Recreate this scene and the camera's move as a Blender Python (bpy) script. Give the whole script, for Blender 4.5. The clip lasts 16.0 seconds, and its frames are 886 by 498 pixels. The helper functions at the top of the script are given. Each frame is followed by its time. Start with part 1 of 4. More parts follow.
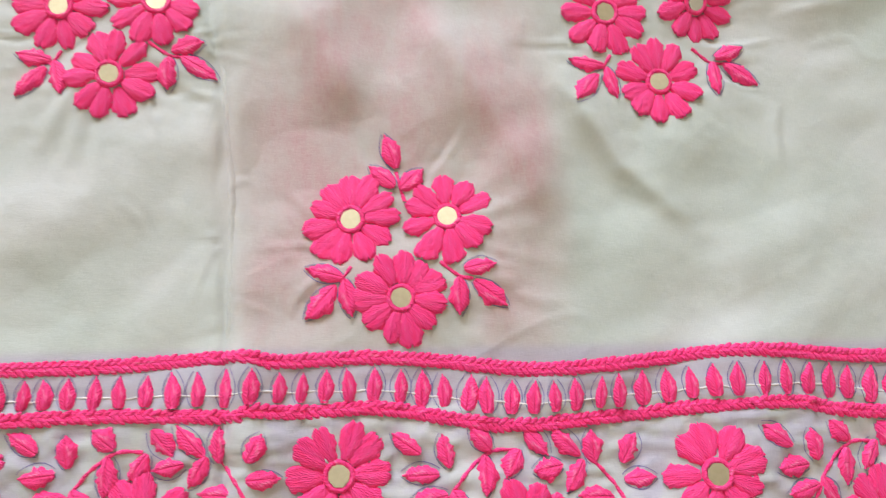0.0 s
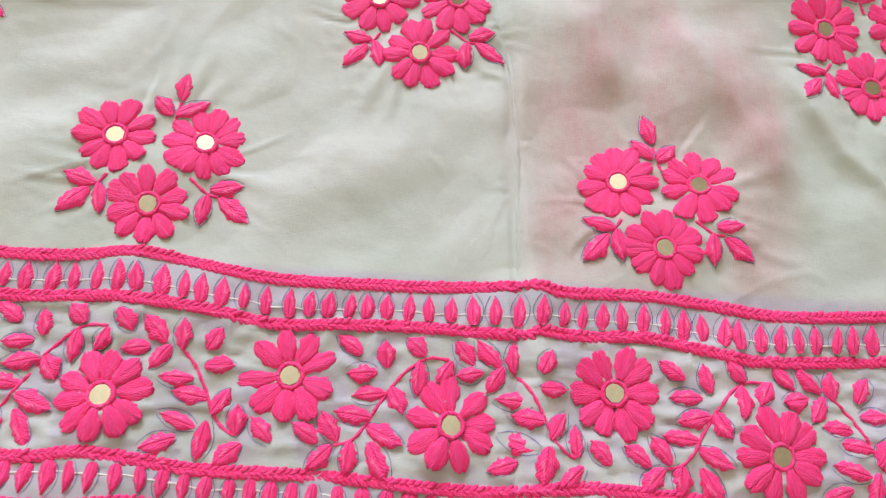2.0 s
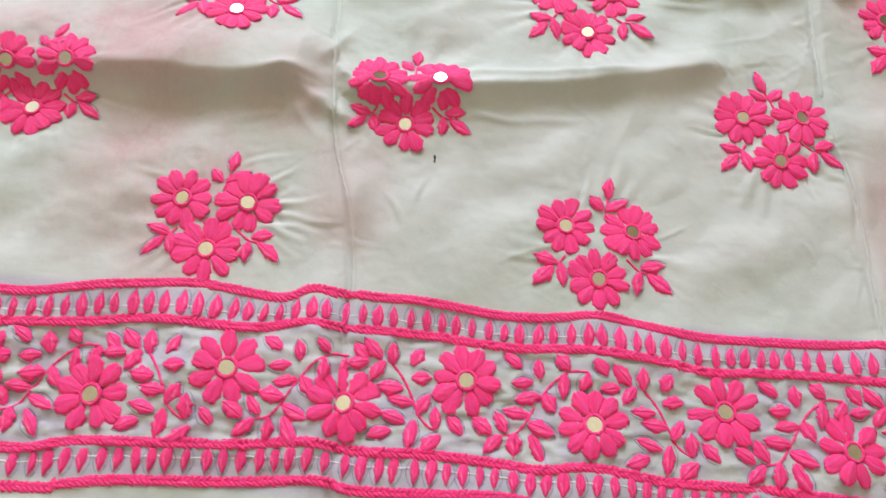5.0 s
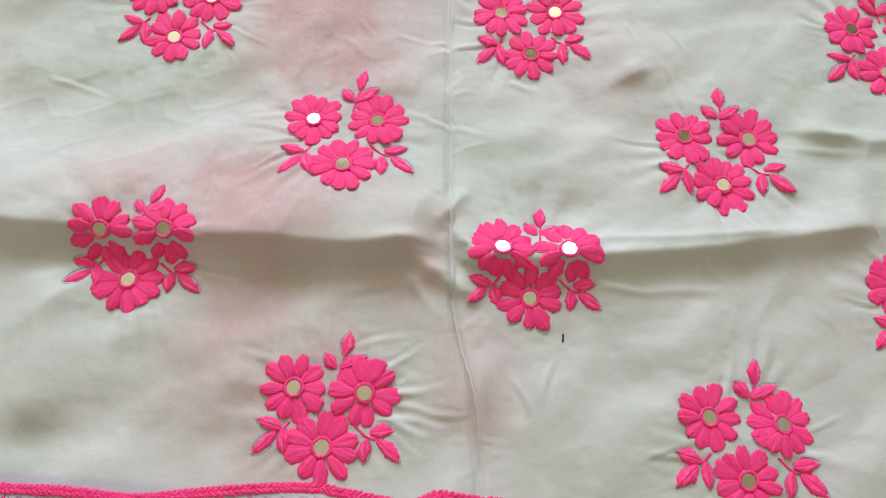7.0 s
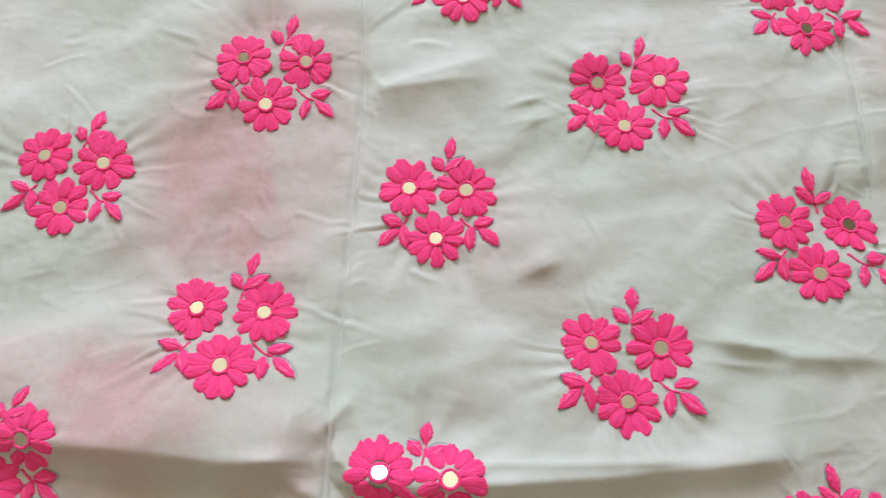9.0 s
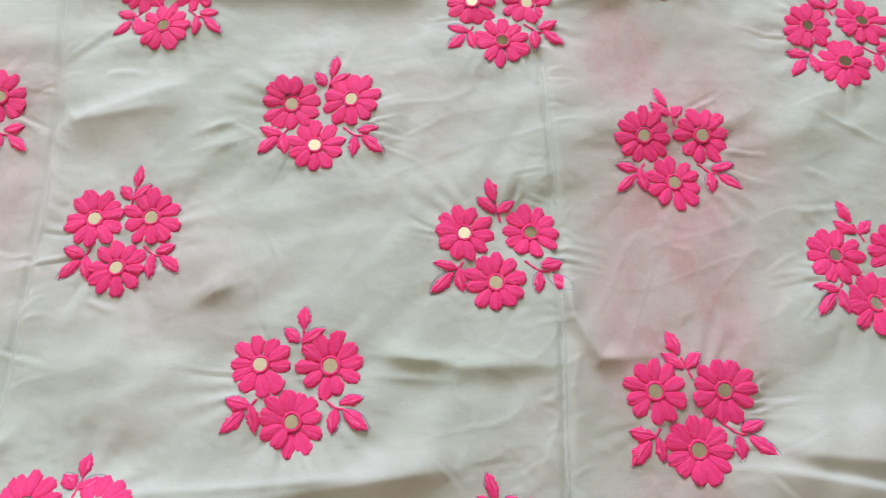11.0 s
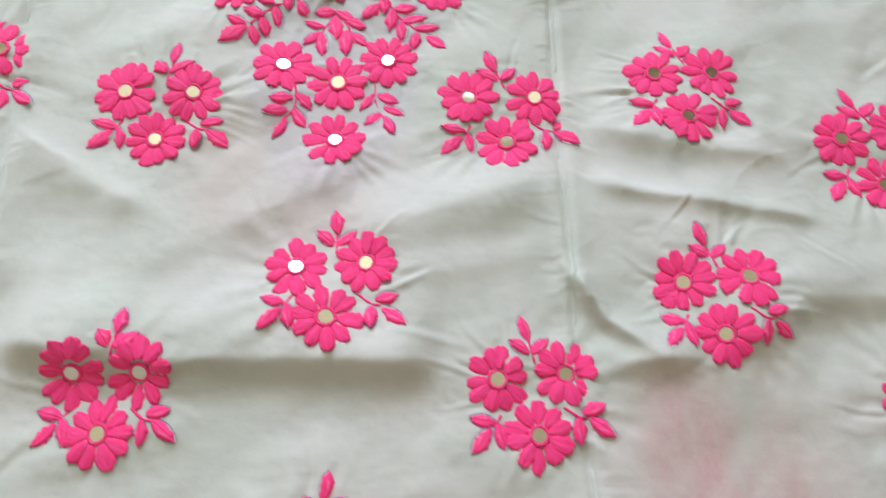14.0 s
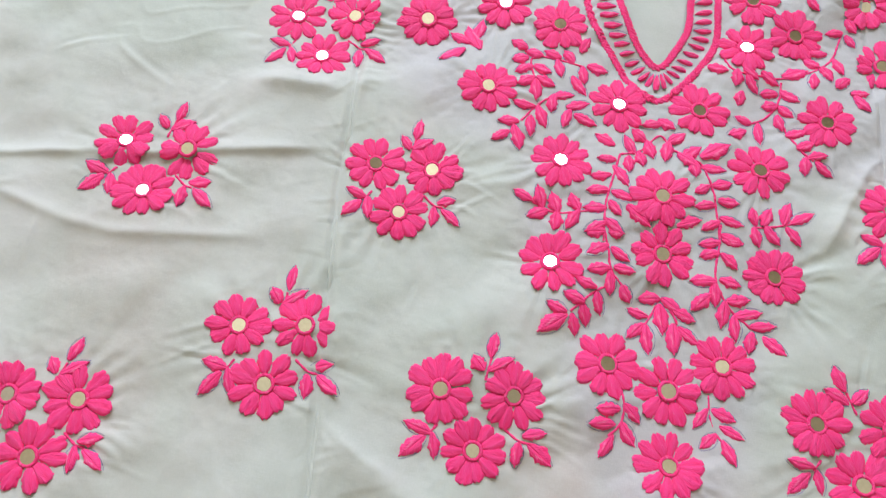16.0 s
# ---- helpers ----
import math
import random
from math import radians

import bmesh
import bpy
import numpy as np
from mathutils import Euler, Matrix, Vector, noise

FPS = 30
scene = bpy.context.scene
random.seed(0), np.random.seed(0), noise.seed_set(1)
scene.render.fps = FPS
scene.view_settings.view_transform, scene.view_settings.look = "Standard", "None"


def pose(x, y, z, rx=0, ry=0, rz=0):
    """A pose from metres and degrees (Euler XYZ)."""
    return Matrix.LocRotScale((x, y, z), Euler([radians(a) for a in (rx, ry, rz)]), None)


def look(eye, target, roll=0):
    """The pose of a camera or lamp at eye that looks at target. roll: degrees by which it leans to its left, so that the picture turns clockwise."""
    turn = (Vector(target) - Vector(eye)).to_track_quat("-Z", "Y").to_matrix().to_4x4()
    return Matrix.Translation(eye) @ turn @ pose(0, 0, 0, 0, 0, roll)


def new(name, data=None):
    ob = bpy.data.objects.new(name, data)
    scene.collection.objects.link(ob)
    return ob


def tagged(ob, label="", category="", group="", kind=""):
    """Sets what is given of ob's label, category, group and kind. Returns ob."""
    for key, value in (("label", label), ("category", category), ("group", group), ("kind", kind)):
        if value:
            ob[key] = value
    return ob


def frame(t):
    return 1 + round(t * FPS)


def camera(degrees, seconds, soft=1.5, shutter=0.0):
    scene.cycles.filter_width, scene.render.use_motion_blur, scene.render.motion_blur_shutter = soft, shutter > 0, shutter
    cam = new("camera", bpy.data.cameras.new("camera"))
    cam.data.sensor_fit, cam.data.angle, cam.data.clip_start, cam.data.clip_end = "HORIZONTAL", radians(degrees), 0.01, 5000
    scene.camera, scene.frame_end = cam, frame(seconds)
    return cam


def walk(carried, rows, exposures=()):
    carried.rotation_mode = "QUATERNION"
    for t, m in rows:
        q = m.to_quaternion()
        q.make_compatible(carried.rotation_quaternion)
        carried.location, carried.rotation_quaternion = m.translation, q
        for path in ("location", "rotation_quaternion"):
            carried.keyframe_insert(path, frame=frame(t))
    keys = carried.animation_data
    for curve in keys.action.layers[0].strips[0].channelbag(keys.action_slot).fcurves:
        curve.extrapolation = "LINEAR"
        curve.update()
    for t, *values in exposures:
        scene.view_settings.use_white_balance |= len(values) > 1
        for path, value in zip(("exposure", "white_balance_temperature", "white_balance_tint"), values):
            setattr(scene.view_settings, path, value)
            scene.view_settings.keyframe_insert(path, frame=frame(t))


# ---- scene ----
cam = camera(66.0, 16.0, soft=1.1, shutter=0.3)
PATH = [
    (0, (-0.0054, -0.0359, 0.2827), (0.0169, 0.0189, 0.0), 21.41),
    (0.5, (-0.0402, -0.0340, 0.3016), (-0.0177, 0.0393, 0.0), 17.23),
    (1, (-0.0833, -0.0532, 0.3113), (-0.0664, 0.0360, 0.0), 12.58),
    (1.5, (-0.1066, -0.0821, 0.3018), (-0.0935, 0.0099, 0.0), 11.36),
    (2, (-0.1225, -0.1028, 0.3101), (-0.1076, -0.0090, 0.0), 12.38),
    (2.5, (-0.1449, -0.1252, 0.3171), (-0.1298, -0.0247, 0.0), 11.53),
    (3, (-0.1821, -0.1390, 0.3221), (-0.1696, -0.0297, 0.0), 9.61),
    (3.5, (-0.2244, -0.1414, 0.3197), (-0.2146, -0.0317, 0.0), 8.39),
    (4, (-0.2679, -0.1418, 0.3264), (-0.2583, -0.0310, 0.0), 8.69),
    (4.5, (-0.3021, -0.1491, 0.3585), (-0.2938, -0.0222, 0.0), 7.65),
    (5, (-0.3515, -0.1274, 0.4032), (-0.3463, 0.0160, 0.0), 6.20),
    (5.2, (-0.3664, -0.1142, 0.4073), (-0.3625, 0.0300, 0.0), 5.76),
    (7.3, (-0.4360, 0.0144, 0.4071), (-0.4392, 0.1427, 0.0), 3.14),
    (7.5, (-0.4394, 0.0266, 0.4168), (-0.4435, 0.1566, 0.0), 3.22),
    (8, (-0.4341, 0.0770, 0.4165), (-0.4461, 0.2062, 0.0), 0.91),
    (8.5, (-0.4090, 0.1235, 0.4097), (-0.4241, 0.2492, 0.0), -0.13),
    (9, (-0.3629, 0.1392, 0.4202), (-0.3765, 0.2680, 0.0), 0.79),
    (9.5, (-0.3081, 0.1519, 0.4194), (-0.3193, 0.2833, 0.0), 1.96),
    (10, (-0.2593, 0.1558, 0.4199), (-0.2696, 0.2884, 0.0), 1.99),
    (10.2, (-0.2347, 0.1568, 0.4198), (-0.2455, 0.2872, 0.0), 1.38),
    (12.3, (-0.1383, 0.2063, 0.4350), (-0.1299, 0.3657, 0.0), 1.50),
    (12.5, (-0.1425, 0.2329, 0.4237), (-0.1332, 0.3881, 0.0), 1.53),
    (13, (-0.1375, 0.3227, 0.3905), (-0.1223, 0.4655, 0.0), 4.05),
    (13.5, (-0.1623, 0.3743, 0.3955), (-0.1482, 0.5186, 0.0), 5.12),
    (14, (-0.2108, 0.4314, 0.4012), (-0.1952, 0.5735, 0.0), 7.84),
    (14.5, (-0.2923, 0.4775, 0.4033), (-0.2803, 0.6208, 0.0), 8.10),
    (15, (-0.3503, 0.5262, 0.4113), (-0.3478, 0.6711, 0.0), 7.48),
    (15.5, (-0.3883, 0.5856, 0.4088), (-0.3917, 0.7253, 0.0), 5.67),
    (16, (-0.4099, 0.6223, 0.4157), (-0.4161, 0.7648, 0.0), 4.60),
]
walk(cam, [(t, look(eye, target, roll)) for t, eye, target, roll in PATH],
     [(0, 0.52), (3.5, 0.54), (5, 0.43), (7.5, 0.22), (9, 0.18), (12.5, 0.15), (14.5, 0.08), (16, -0.02)])

# ---- light: daylight through one tall window beyond the neckline ----
world = bpy.data.worlds.new("sky")
scene.world = world
world.use_nodes = True
sky = world.node_tree.nodes.new("ShaderNodeTexSky")
sky.sky_type, sky.sun_disc, sky.sun_elevation, sky.sun_rotation = "NISHITA", False, radians(40), radians(20)
world.node_tree.nodes["Background"].inputs[1].default_value = 0.12
world.node_tree.links.new(sky.outputs[0], world.node_tree.nodes["Background"].inputs[0])
WIN = (-2.05, 0.35, 0.75, 2.25)          # window: x from, x to, z from, z to
NORTH = 2.45                              # inner face of the window wall
lamp = bpy.data.lights.new("window_daylight", "AREA")
lamp.shape, lamp.size, lamp.size_y, lamp.energy, lamp.color = "RECTANGLE", WIN[1] - WIN[0], WIN[3] - WIN[2], 92, (0.86, 0.95, 1.16)
lamp_ob = new("window_daylight", lamp)
lamp_ob.matrix_world = look(((WIN[0] + WIN[1]) / 2, NORTH + 0.1, (WIN[2] + WIN[3]) / 2), ((WIN[0] + WIN[1]) / 2, 0, (WIN[2] + WIN[3]) / 2))


# ---- materials ----
def shader(name, rough=0.6, metal=0.0):
    m = bpy.data.materials.new(name)
    m.use_nodes = True
    b = m.node_tree.nodes["Principled BSDF"]
    b.inputs["Roughness"].default_value, b.inputs["Metallic"].default_value = rough, metal
    return m, m.node_tree, b


def node(tree, kind, **props):
    n = tree.nodes.new(kind)
    for k, v in props.items():
        n.inputs[k].default_value = v
    return n


def mixed(tree, fac, a, b):
    """Colour a to b by fac; each a socket or a value."""
    n = tree.nodes.new("ShaderNodeMix")
    n.data_type = "RGBA"
    for sock, v in ((n.inputs[0], fac), (n.inputs[6], a), (n.inputs[7], b)):
        if isinstance(v, bpy.types.NodeSocket):
            tree.links.new(v, sock)
        else:
            sock.default_value = v if not isinstance(v, tuple) else (*v, 1)
    return n.outputs[2]


def sums(tree, op, a, b=None):
    n = tree.nodes.new("ShaderNodeMath")
    n.operation = op
    for sock, v in zip(n.inputs, (a, b)):
        if v is None:
            continue
        if isinstance(v, bpy.types.NodeSocket):
            tree.links.new(v, sock)
        else:
            sock.default_value = v
    return n.outputs[0]


def ramp(tree, sock, lo, hi):
    n = tree.nodes.new("ShaderNodeMapRange")
    n.interpolation_type = "SMOOTHSTEP"
    n.inputs["From Min"].default_value, n.inputs["From Max"].default_value = lo, hi
    tree.links.new(sock, n.inputs[0])
    return n.outputs[0]


def coords(tree, scale=(1, 1, 1), place=(0, 0, 0), turn=0.0):
    tc = tree.nodes.new("ShaderNodeTexCoord")
    mp = tree.nodes.new("ShaderNodeMapping")
    mp.inputs["Scale"].default_value, mp.inputs["Location"].default_value, mp.inputs["Rotation"].default_value = scale, place, (0, 0, turn)
    tree.links.new(tc.outputs["Object"], mp.inputs[0])
    return mp.outputs[0]


def speckle(tree, vec, scale, detail=3.0, rough=0.55):
    n = node(tree, "ShaderNodeTexNoise", Scale=scale, Detail=detail, Roughness=rough)
    tree.links.new(vec, n.inputs["Vector"])
    return n.outputs["Fac"]


def bump(tree, b, height, distance, strength=1.0, after=None):
    n = node(tree, "ShaderNodeBump", Strength=strength, Distance=distance)
    tree.links.new(height, n.inputs["Height"])
    if after is not None:
        tree.links.new(after, n.inputs["Normal"])
    tree.links.new(n.outputs[0], b.inputs["Normal"])
    return n.outputs[0]


def thread_material(name, lean, period, colour=(1.0, 0.064, 0.275), dark=(1.0, 0.027, 0.180)):
    """Glossy satin-stitch thread: fine strands that lean from the middle line outwards."""
    m, tree, b = shader(name, 0.5)
    sep = tree.nodes.new("ShaderNodeSeparateXYZ")
    tree.links.new(coords(tree), sep.inputs[0])
    side = sums(tree, "ABSOLUTE", sep.outputs[1])
    info = tree.nodes.new("ShaderNodeObjectInfo")
    wob = speckle(tree, coords(tree, (330, 520, 60)), 1.0, 4.0)
    run = sums(tree, "SUBTRACT", sums(tree, "MULTIPLY", sep.outputs[0], math.sin(lean)), sums(tree, "MULTIPLY", side, math.cos(lean)))
    phase = sums(tree, "ADD", sums(tree, "MULTIPLY", run, 2 * math.pi / period), sums(tree, "MULTIPLY", sums(tree, "ADD", wob, info.outputs["Random"]), 17.0))
    strand = sums(tree, "ADD", sums(tree, "MULTIPLY", sums(tree, "SINE", phase), 0.5), 0.5)
    blot = speckle(tree, coords(tree, (120, 150, 90)), 1.0)
    tone = sums(tree, "ADD", sums(tree, "MULTIPLY", info.outputs["Random"], 0.35), sums(tree, "MULTIPLY", blot, 0.5))
    streak = speckle(tree, coords(tree, (90, 800, 200), turn=0.15), 1.0, 4.0)
    thin = ramp(tree, speckle(tree, coords(tree, (140, 1900, 300), turn=-0.12), 1.0, 2.0), 0.36, 0.66)
    tone = sums(tree, "ADD", sums(tree, "MULTIPLY", tone, 0.6), sums(tree, "MULTIPLY", ramp(tree, streak, 0.34, 0.66), 0.60))
    tone = sums(tree, "SUBTRACT", sums(tree, "ADD", tone, sums(tree, "MULTIPLY", sums(tree, "ADD", strand, thin), 0.22)), 0.15)
    # the lighter strand tone paints highlights into the thread colour
    col = mixed(tree, tone, dark, colour)
    # thread fuzz and highlights, painted as paler flecks over the strands here and there
    pale = ramp(tree, speckle(tree, coords(tree, (240, 900, 200), turn=0.3), 1.0, 3.0), 0.60, 0.72)
    tree.links.new(mixed(tree, sums(tree, "MULTIPLY", pale, 0.5), col, (1.0, 0.30, 0.47)), b.inputs["Base Color"])
    b.inputs["Specular IOR Level"].default_value = 0.28
    b.inputs["Sheen Weight"].default_value, b.inputs["Sheen Roughness"].default_value = 0.10, 0.4
    b.inputs["Sheen Tint"].default_value = (1, 0.55, 0.7, 1)
    relief = sums(tree, "ADD", sums(tree, "MULTIPLY", strand, 0.45), sums(tree, "MULTIPLY", streak, 2.2))
    relief = sums(tree, "ADD", relief, sums(tree, "ADD", sums(tree, "MULTIPLY", thin, 0.5), blot))
    bump(tree, b, relief, 0.00050, 0.85)
    return m


PETAL = thread_material("pink_satin_petal", radians(20), 0.0008)
LEAF = thread_material("pink_satin_leaf", radians(44), 0.0008)
ROPE = thread_material("pink_braid_thread", radians(60), 0.0011)
STEM = thread_material("pink_stem_thread", radians(70), 0.0012)


def cloth_material(name, stained=True):
    m, tree, b = shader(name, 0.82)
    broad = speckle(tree, coords(tree, (1, 1, 1)), 6.0, 3.0)
    mid = speckle(tree, coords(tree, (1, 1.5, 1)), 17.0, 5.0)
    col = mixed(tree, ramp(tree, broad, 0.35, 0.68), (0.475, 0.520, 0.455), (0.545, 0.545, 0.510))
    col = mixed(tree, sums(tree, "MULTIPLY", ramp(tree, mid, 0.38, 0.72), 0.55), col, (0.395, 0.425, 0.365))
    if stained:
        # pink blushes along the gores beside the seams
        rag = sums(tree, "ADD", sums(tree, "MULTIPLY", ramp(tree, speckle(tree, coords(tree, (1, 0.6, 1)), 19.0, 6.0, 0.62), 0.34, 0.66), 0.75), 0.42)
        rag = sums(tree, "MULTIPLY", rag, sums(tree, "ADD", 0.75, sums(tree, "MULTIPLY", speckle(tree, coords(tree, (300, 35, 1)), 1.0, 3.0), 0.5)))
        total = None
        for x, y, rx, ry, amount in BLUSH:
            g = tree.nodes.new("ShaderNodeTexGradient")
            g.gradient_type = "SPHERICAL"
            tree.links.new(coords(tree, (1 / rx, 1 / ry, 0), (-x / rx, -y / ry, 0)), g.inputs[0])
            part_of = sums(tree, "MULTIPLY", ramp(tree, g.outputs["Fac"], 0.0, 0.75), amount)
            total = part_of if total is None else sums(tree, "MAXIMUM", total, part_of)
        col = mixed(tree, sums(tree, "MULTIPLY", total, rag), col, (0.49, 0.315, 0.305))
        # lilac rinse of tracing ink under the rows of drops and the yoke
        sep = tree.nodes.new("ShaderNodeSeparateXYZ")
        tree.links.new(coords(tree), sep.inputs[0])
        ink = None
        for y, half in ((-0.034, 0.0115), (-0.123, 0.0115)):
            d = sums(tree, "ABSOLUTE", sums(tree, "SUBTRACT", sep.outputs[1], y))
            band = sums(tree, "SUBTRACT", 1.0, ramp(tree, d, half * 0.75, half * 1.25))
            ink = band if ink is None else sums(tree, "MAXIMUM", ink, band)
        # on the yoke the ink tint also paints in some of the shade there
        for x, y, rx, ry in ((-0.272, 0.72, 0.075, 0.14), (-0.275, 0.83, 0.12, 0.16), (-0.37, 0.93, 0.13, 0.11), (-0.17, 0.93, 0.13, 0.11)):
            g = tree.nodes.new("ShaderNodeTexGradient")
            g.gradient_type = "SPHERICAL"
            tree.links.new(coords(tree, (1 / rx, 1 / ry, 0), (-x / rx, -y / ry, 0)), g.inputs[0])
            ink = sums(tree, "MAXIMUM", ink, sums(tree, "MULTIPLY", ramp(tree, g.outputs["Fac"], 0.05, 0.35), 0.42))
        d = sums(tree, "ABSOLUTE", sums(tree, "SUBTRACT", sep.outputs[1], -0.079))
        field = sums(tree, "MULTIPLY", sums(tree, "SUBTRACT", 1.0, ramp(tree, d, 0.028, 0.036)), sums(tree, "ADD", 0.28, sums(tree, "MULTIPLY", ramp(tree, speckle(tree, coords(tree), 55.0), 0.42, 0.62), 0.72)))
        ink = sums(tree, "MAXIMUM", sums(tree, "MULTIPLY", ink, sums(tree, "ADD", 0.5, sums(tree, "MULTIPLY", mid, 0.6))), sums(tree, "MULTIPLY", field, 0.85))
        col = mixed(tree, sums(tree, "MULTIPLY", ink, 0.95), col, (0.415, 0.375, 0.455))
    warp = speckle(tree, coords(tree, (2600, 260, 1)), 1.0, 2.0)
    weft = speckle(tree, coords(tree, (260, 2600, 1)), 1.0, 2.0)
    weave = sums(tree, "ADD", warp, weft)
    col = mixed(tree, sums(tree, "MULTIPLY", ramp(tree, weave, 0.8, 1.25), 0.16), col, (0.66, 0.66, 0.64))
    tree.links.new(col, b.inputs["Base Color"])
    b.inputs["Sheen Weight"].default_value = 0.15
    first = bump(tree, b, weave, 0.00012, 0.6)
    second = bump(tree, b, speckle(tree, coords(tree, (1, 1.5, 1)), 150.0, 2.0), 0.0006, 0.28, first)
    bump(tree, b, speckle(tree, coords(tree, (1, 1.2, 1), turn=0.2), 36.0, 2.0, 0.45), 0.0045, 0.24, second)
    return m


# blush: x, y, half width, half length, amount
BLUSH = [(-0.020, 0.085, 0.075, 0.15, 0.95), (0.045, 0.06, 0.035, 0.14, 0.95), (-0.045, 0.0, 0.035, 0.06, 0.85), (-0.012, 0.36, 0.095, 0.17, 0.95), (-0.02, 0.27, 0.085, 0.12, 1.0),
         (-0.05, 0.45, 0.065, 0.08, 0.9), (0.0, 0.40, 0.045, 0.14, 0.8), (-0.52, 0.30, 0.10, 0.15, 0.95), (-0.56, 0.15, 0.15, 0.06, 1.0),
         (-0.53, 0.05, 0.09, 0.12, 0.75), (-0.51, 0.40, 0.08, 0.07, 0.85), (-0.46, 0.12, 0.06, 0.06, 0.6), (-0.41, 0.06, 0.04, 0.07, 0.5),
         (-0.30, 0.62, 0.10, 0.08, 0.3), (-0.60, 0.70, 0.12, 0.16, 0.22), (-0.33, 0.27, 0.07, 0.07, 0.25)]
CLOTH = cloth_material("pale_mint_cotton")
LINING = cloth_material("pale_inner_cotton", stained=False)


def plain_material(name, colour, rough, variation=0.12, scale=8.0):
    m, tree, b = shader(name, rough)
    f = speckle(tree, coords(tree), scale, 4.0)
    tree.links.new(mixed(tree, f, tuple(c * (1 - variation) for c in colour), tuple(min(1, c * (1 + variation)) for c in colour)), b.inputs["Base Color"])
    bump(tree, b, speckle(tree, coords(tree), scale * 20, 3.0), 0.0005, 0.3)
    return m


WALL = plain_material("cream_wall_paint", (0.62, 0.55, 0.44), 0.8)
CEIL = plain_material("beige_ceiling_paint", (0.74, 0.63, 0.41), 0.85)
FLOOR = plain_material("grey_floor", (0.45, 0.42, 0.38), 0.5)
INK = plain_material("blue_violet_tracing_ink", (0.20, 0.17, 0.34), 0.9, 0.4, 90.0)
WHITE = plain_material("white_cotton_thread", (0.72, 0.70, 0.66), 0.7, 0.15, 300.0)
DARK = plain_material("dark_thread_end", (0.05, 0.045, 0.04), 0.8)
MIRROR, tree, b = shader("small_mirror_glass", 0.06, 1.0)
tree.links.new(mixed(tree, speckle(tree, coords(tree, (400, 400, 1)), 1.0), (0.64, 0.62, 0.54), (0.84, 0.82, 0.76)), b.inputs["Base Color"])

# ---- the lie of the cloth ----


def lattice(seed, n=64):
    return np.random.default_rng(seed).uniform(-1, 1, (n, n))


def soft_noise(x, y, step_x, step_y, seed, turn=0.0):
    """Smooth noise between -1 and 1 with the given wavelengths in metres."""
    g = lattice(seed)
    c, s = math.cos(turn), math.sin(turn)
    u, v = (x * c + y * s) / step_x + 700.0, (-x * s + y * c) / step_y + 700.0
    i, j = np.floor(u).astype(int), np.floor(v).astype(int)
    fu, fv = u - i, v - j
    fu, fv = fu * fu * fu * (fu * (fu * 6 - 15) + 10), fv * fv * fv * (fv * (fv * 6 - 15) + 10)
    i0, i1, j0, j1 = i % 64, (i + 1) % 64, j % 64, (j + 1) % 64
    return (g[i0, j0] * (1 - fu) + g[i1, j0] * fu) * (1 - fv) + (g[i0, j1] * (1 - fu) + g[i1, j1] * fu) * fv


def ridge(x, y, line, height, above, below, ends=0.03):
    """A fold along a line of points: a ridge (or a valley) with a slope of its own width on either side."""
    best = np.full(np.shape(x), 1e9)
    signed, fade = np.zeros(np.shape(x)), np.zeros(np.shape(x))
    lengths = [math.dist(a, b) for a, b in zip(line, line[1:])]
    total, gone = sum(lengths), 0.0
    for (ax, ay), (bx, by), ln in zip(line, line[1:], lengths):
        ux, uy = (bx - ax) / ln, (by - ay) / ln
        t = (x - ax) * ux + (y - ay) * uy
        tc = np.clip(t, 0, ln)
        dx, dy = x - ax - tc * ux, y - ay - tc * uy
        d = np.hypot(dx, dy)
        near = d < best
        best = np.where(near, d, best)
        signed = np.where(near, np.where(-uy * (x - ax) + ux * (y - ay) >= 0, d, -d), signed)
        fade = np.where(near, np.clip(np.minimum(gone + tc, total - gone - tc) / ends, 0, 1), fade)
        gone += ln
    w = np.where(signed > 0, above, below)
    peak = 2.0 if above > 0.03 else 1.55          # narrow folds have a crisper crest
    return height * np.exp(-(best / w) ** peak) * (fade * fade * (3 - 2 * fade) * 0.85 + 0.15)


def cm(*pairs):
    return [(x / 100, y / 100) for x, y in pairs]


# line (left to right), height, width above, width below
FOLDS = []
FOLDS += [
    (cm((-78, 12.6), (-64, 12.2), (-55, 12.4), (-45.5, 12.4), (-43, 12.0)), 0.0115, 0.055, 0.011),
    (cm((-42.5, 12.2), (-37.6, 12.4), (-32.7, 13.0), (-25.7, 14.3), (-15.0, 16.6)), 0.0085, 0.020, 0.010),
    (cm((-35, 13.8), (-29, 14.5), (-21, 15.6)), 0.0014, 0.003, 0.003),
    (cm((-36, 11.2), (-31, 11.0), (-25, 11.6)), 0.0010, 0.004, 0.003),
    (cm((-46, 51), (-35, 50), (-25.8, 50.4), (-19, 50.2)), 0.0095, 0.050, 0.013),
    (cm((-10.5, 50.2), (-6.7, 50.8), (-3.2, 50.9)), 0.007, 0.022, 0.010),
    (cm((-3.0, 51.5), (2.8, 55.0), (8.4, 55.3), (18, 57.5)), 0.0060, 0.040, 0.014),
    (cm((-5.5, 41), (6, 40), (16, 42)), 0.004, 0.03, 0.02)]
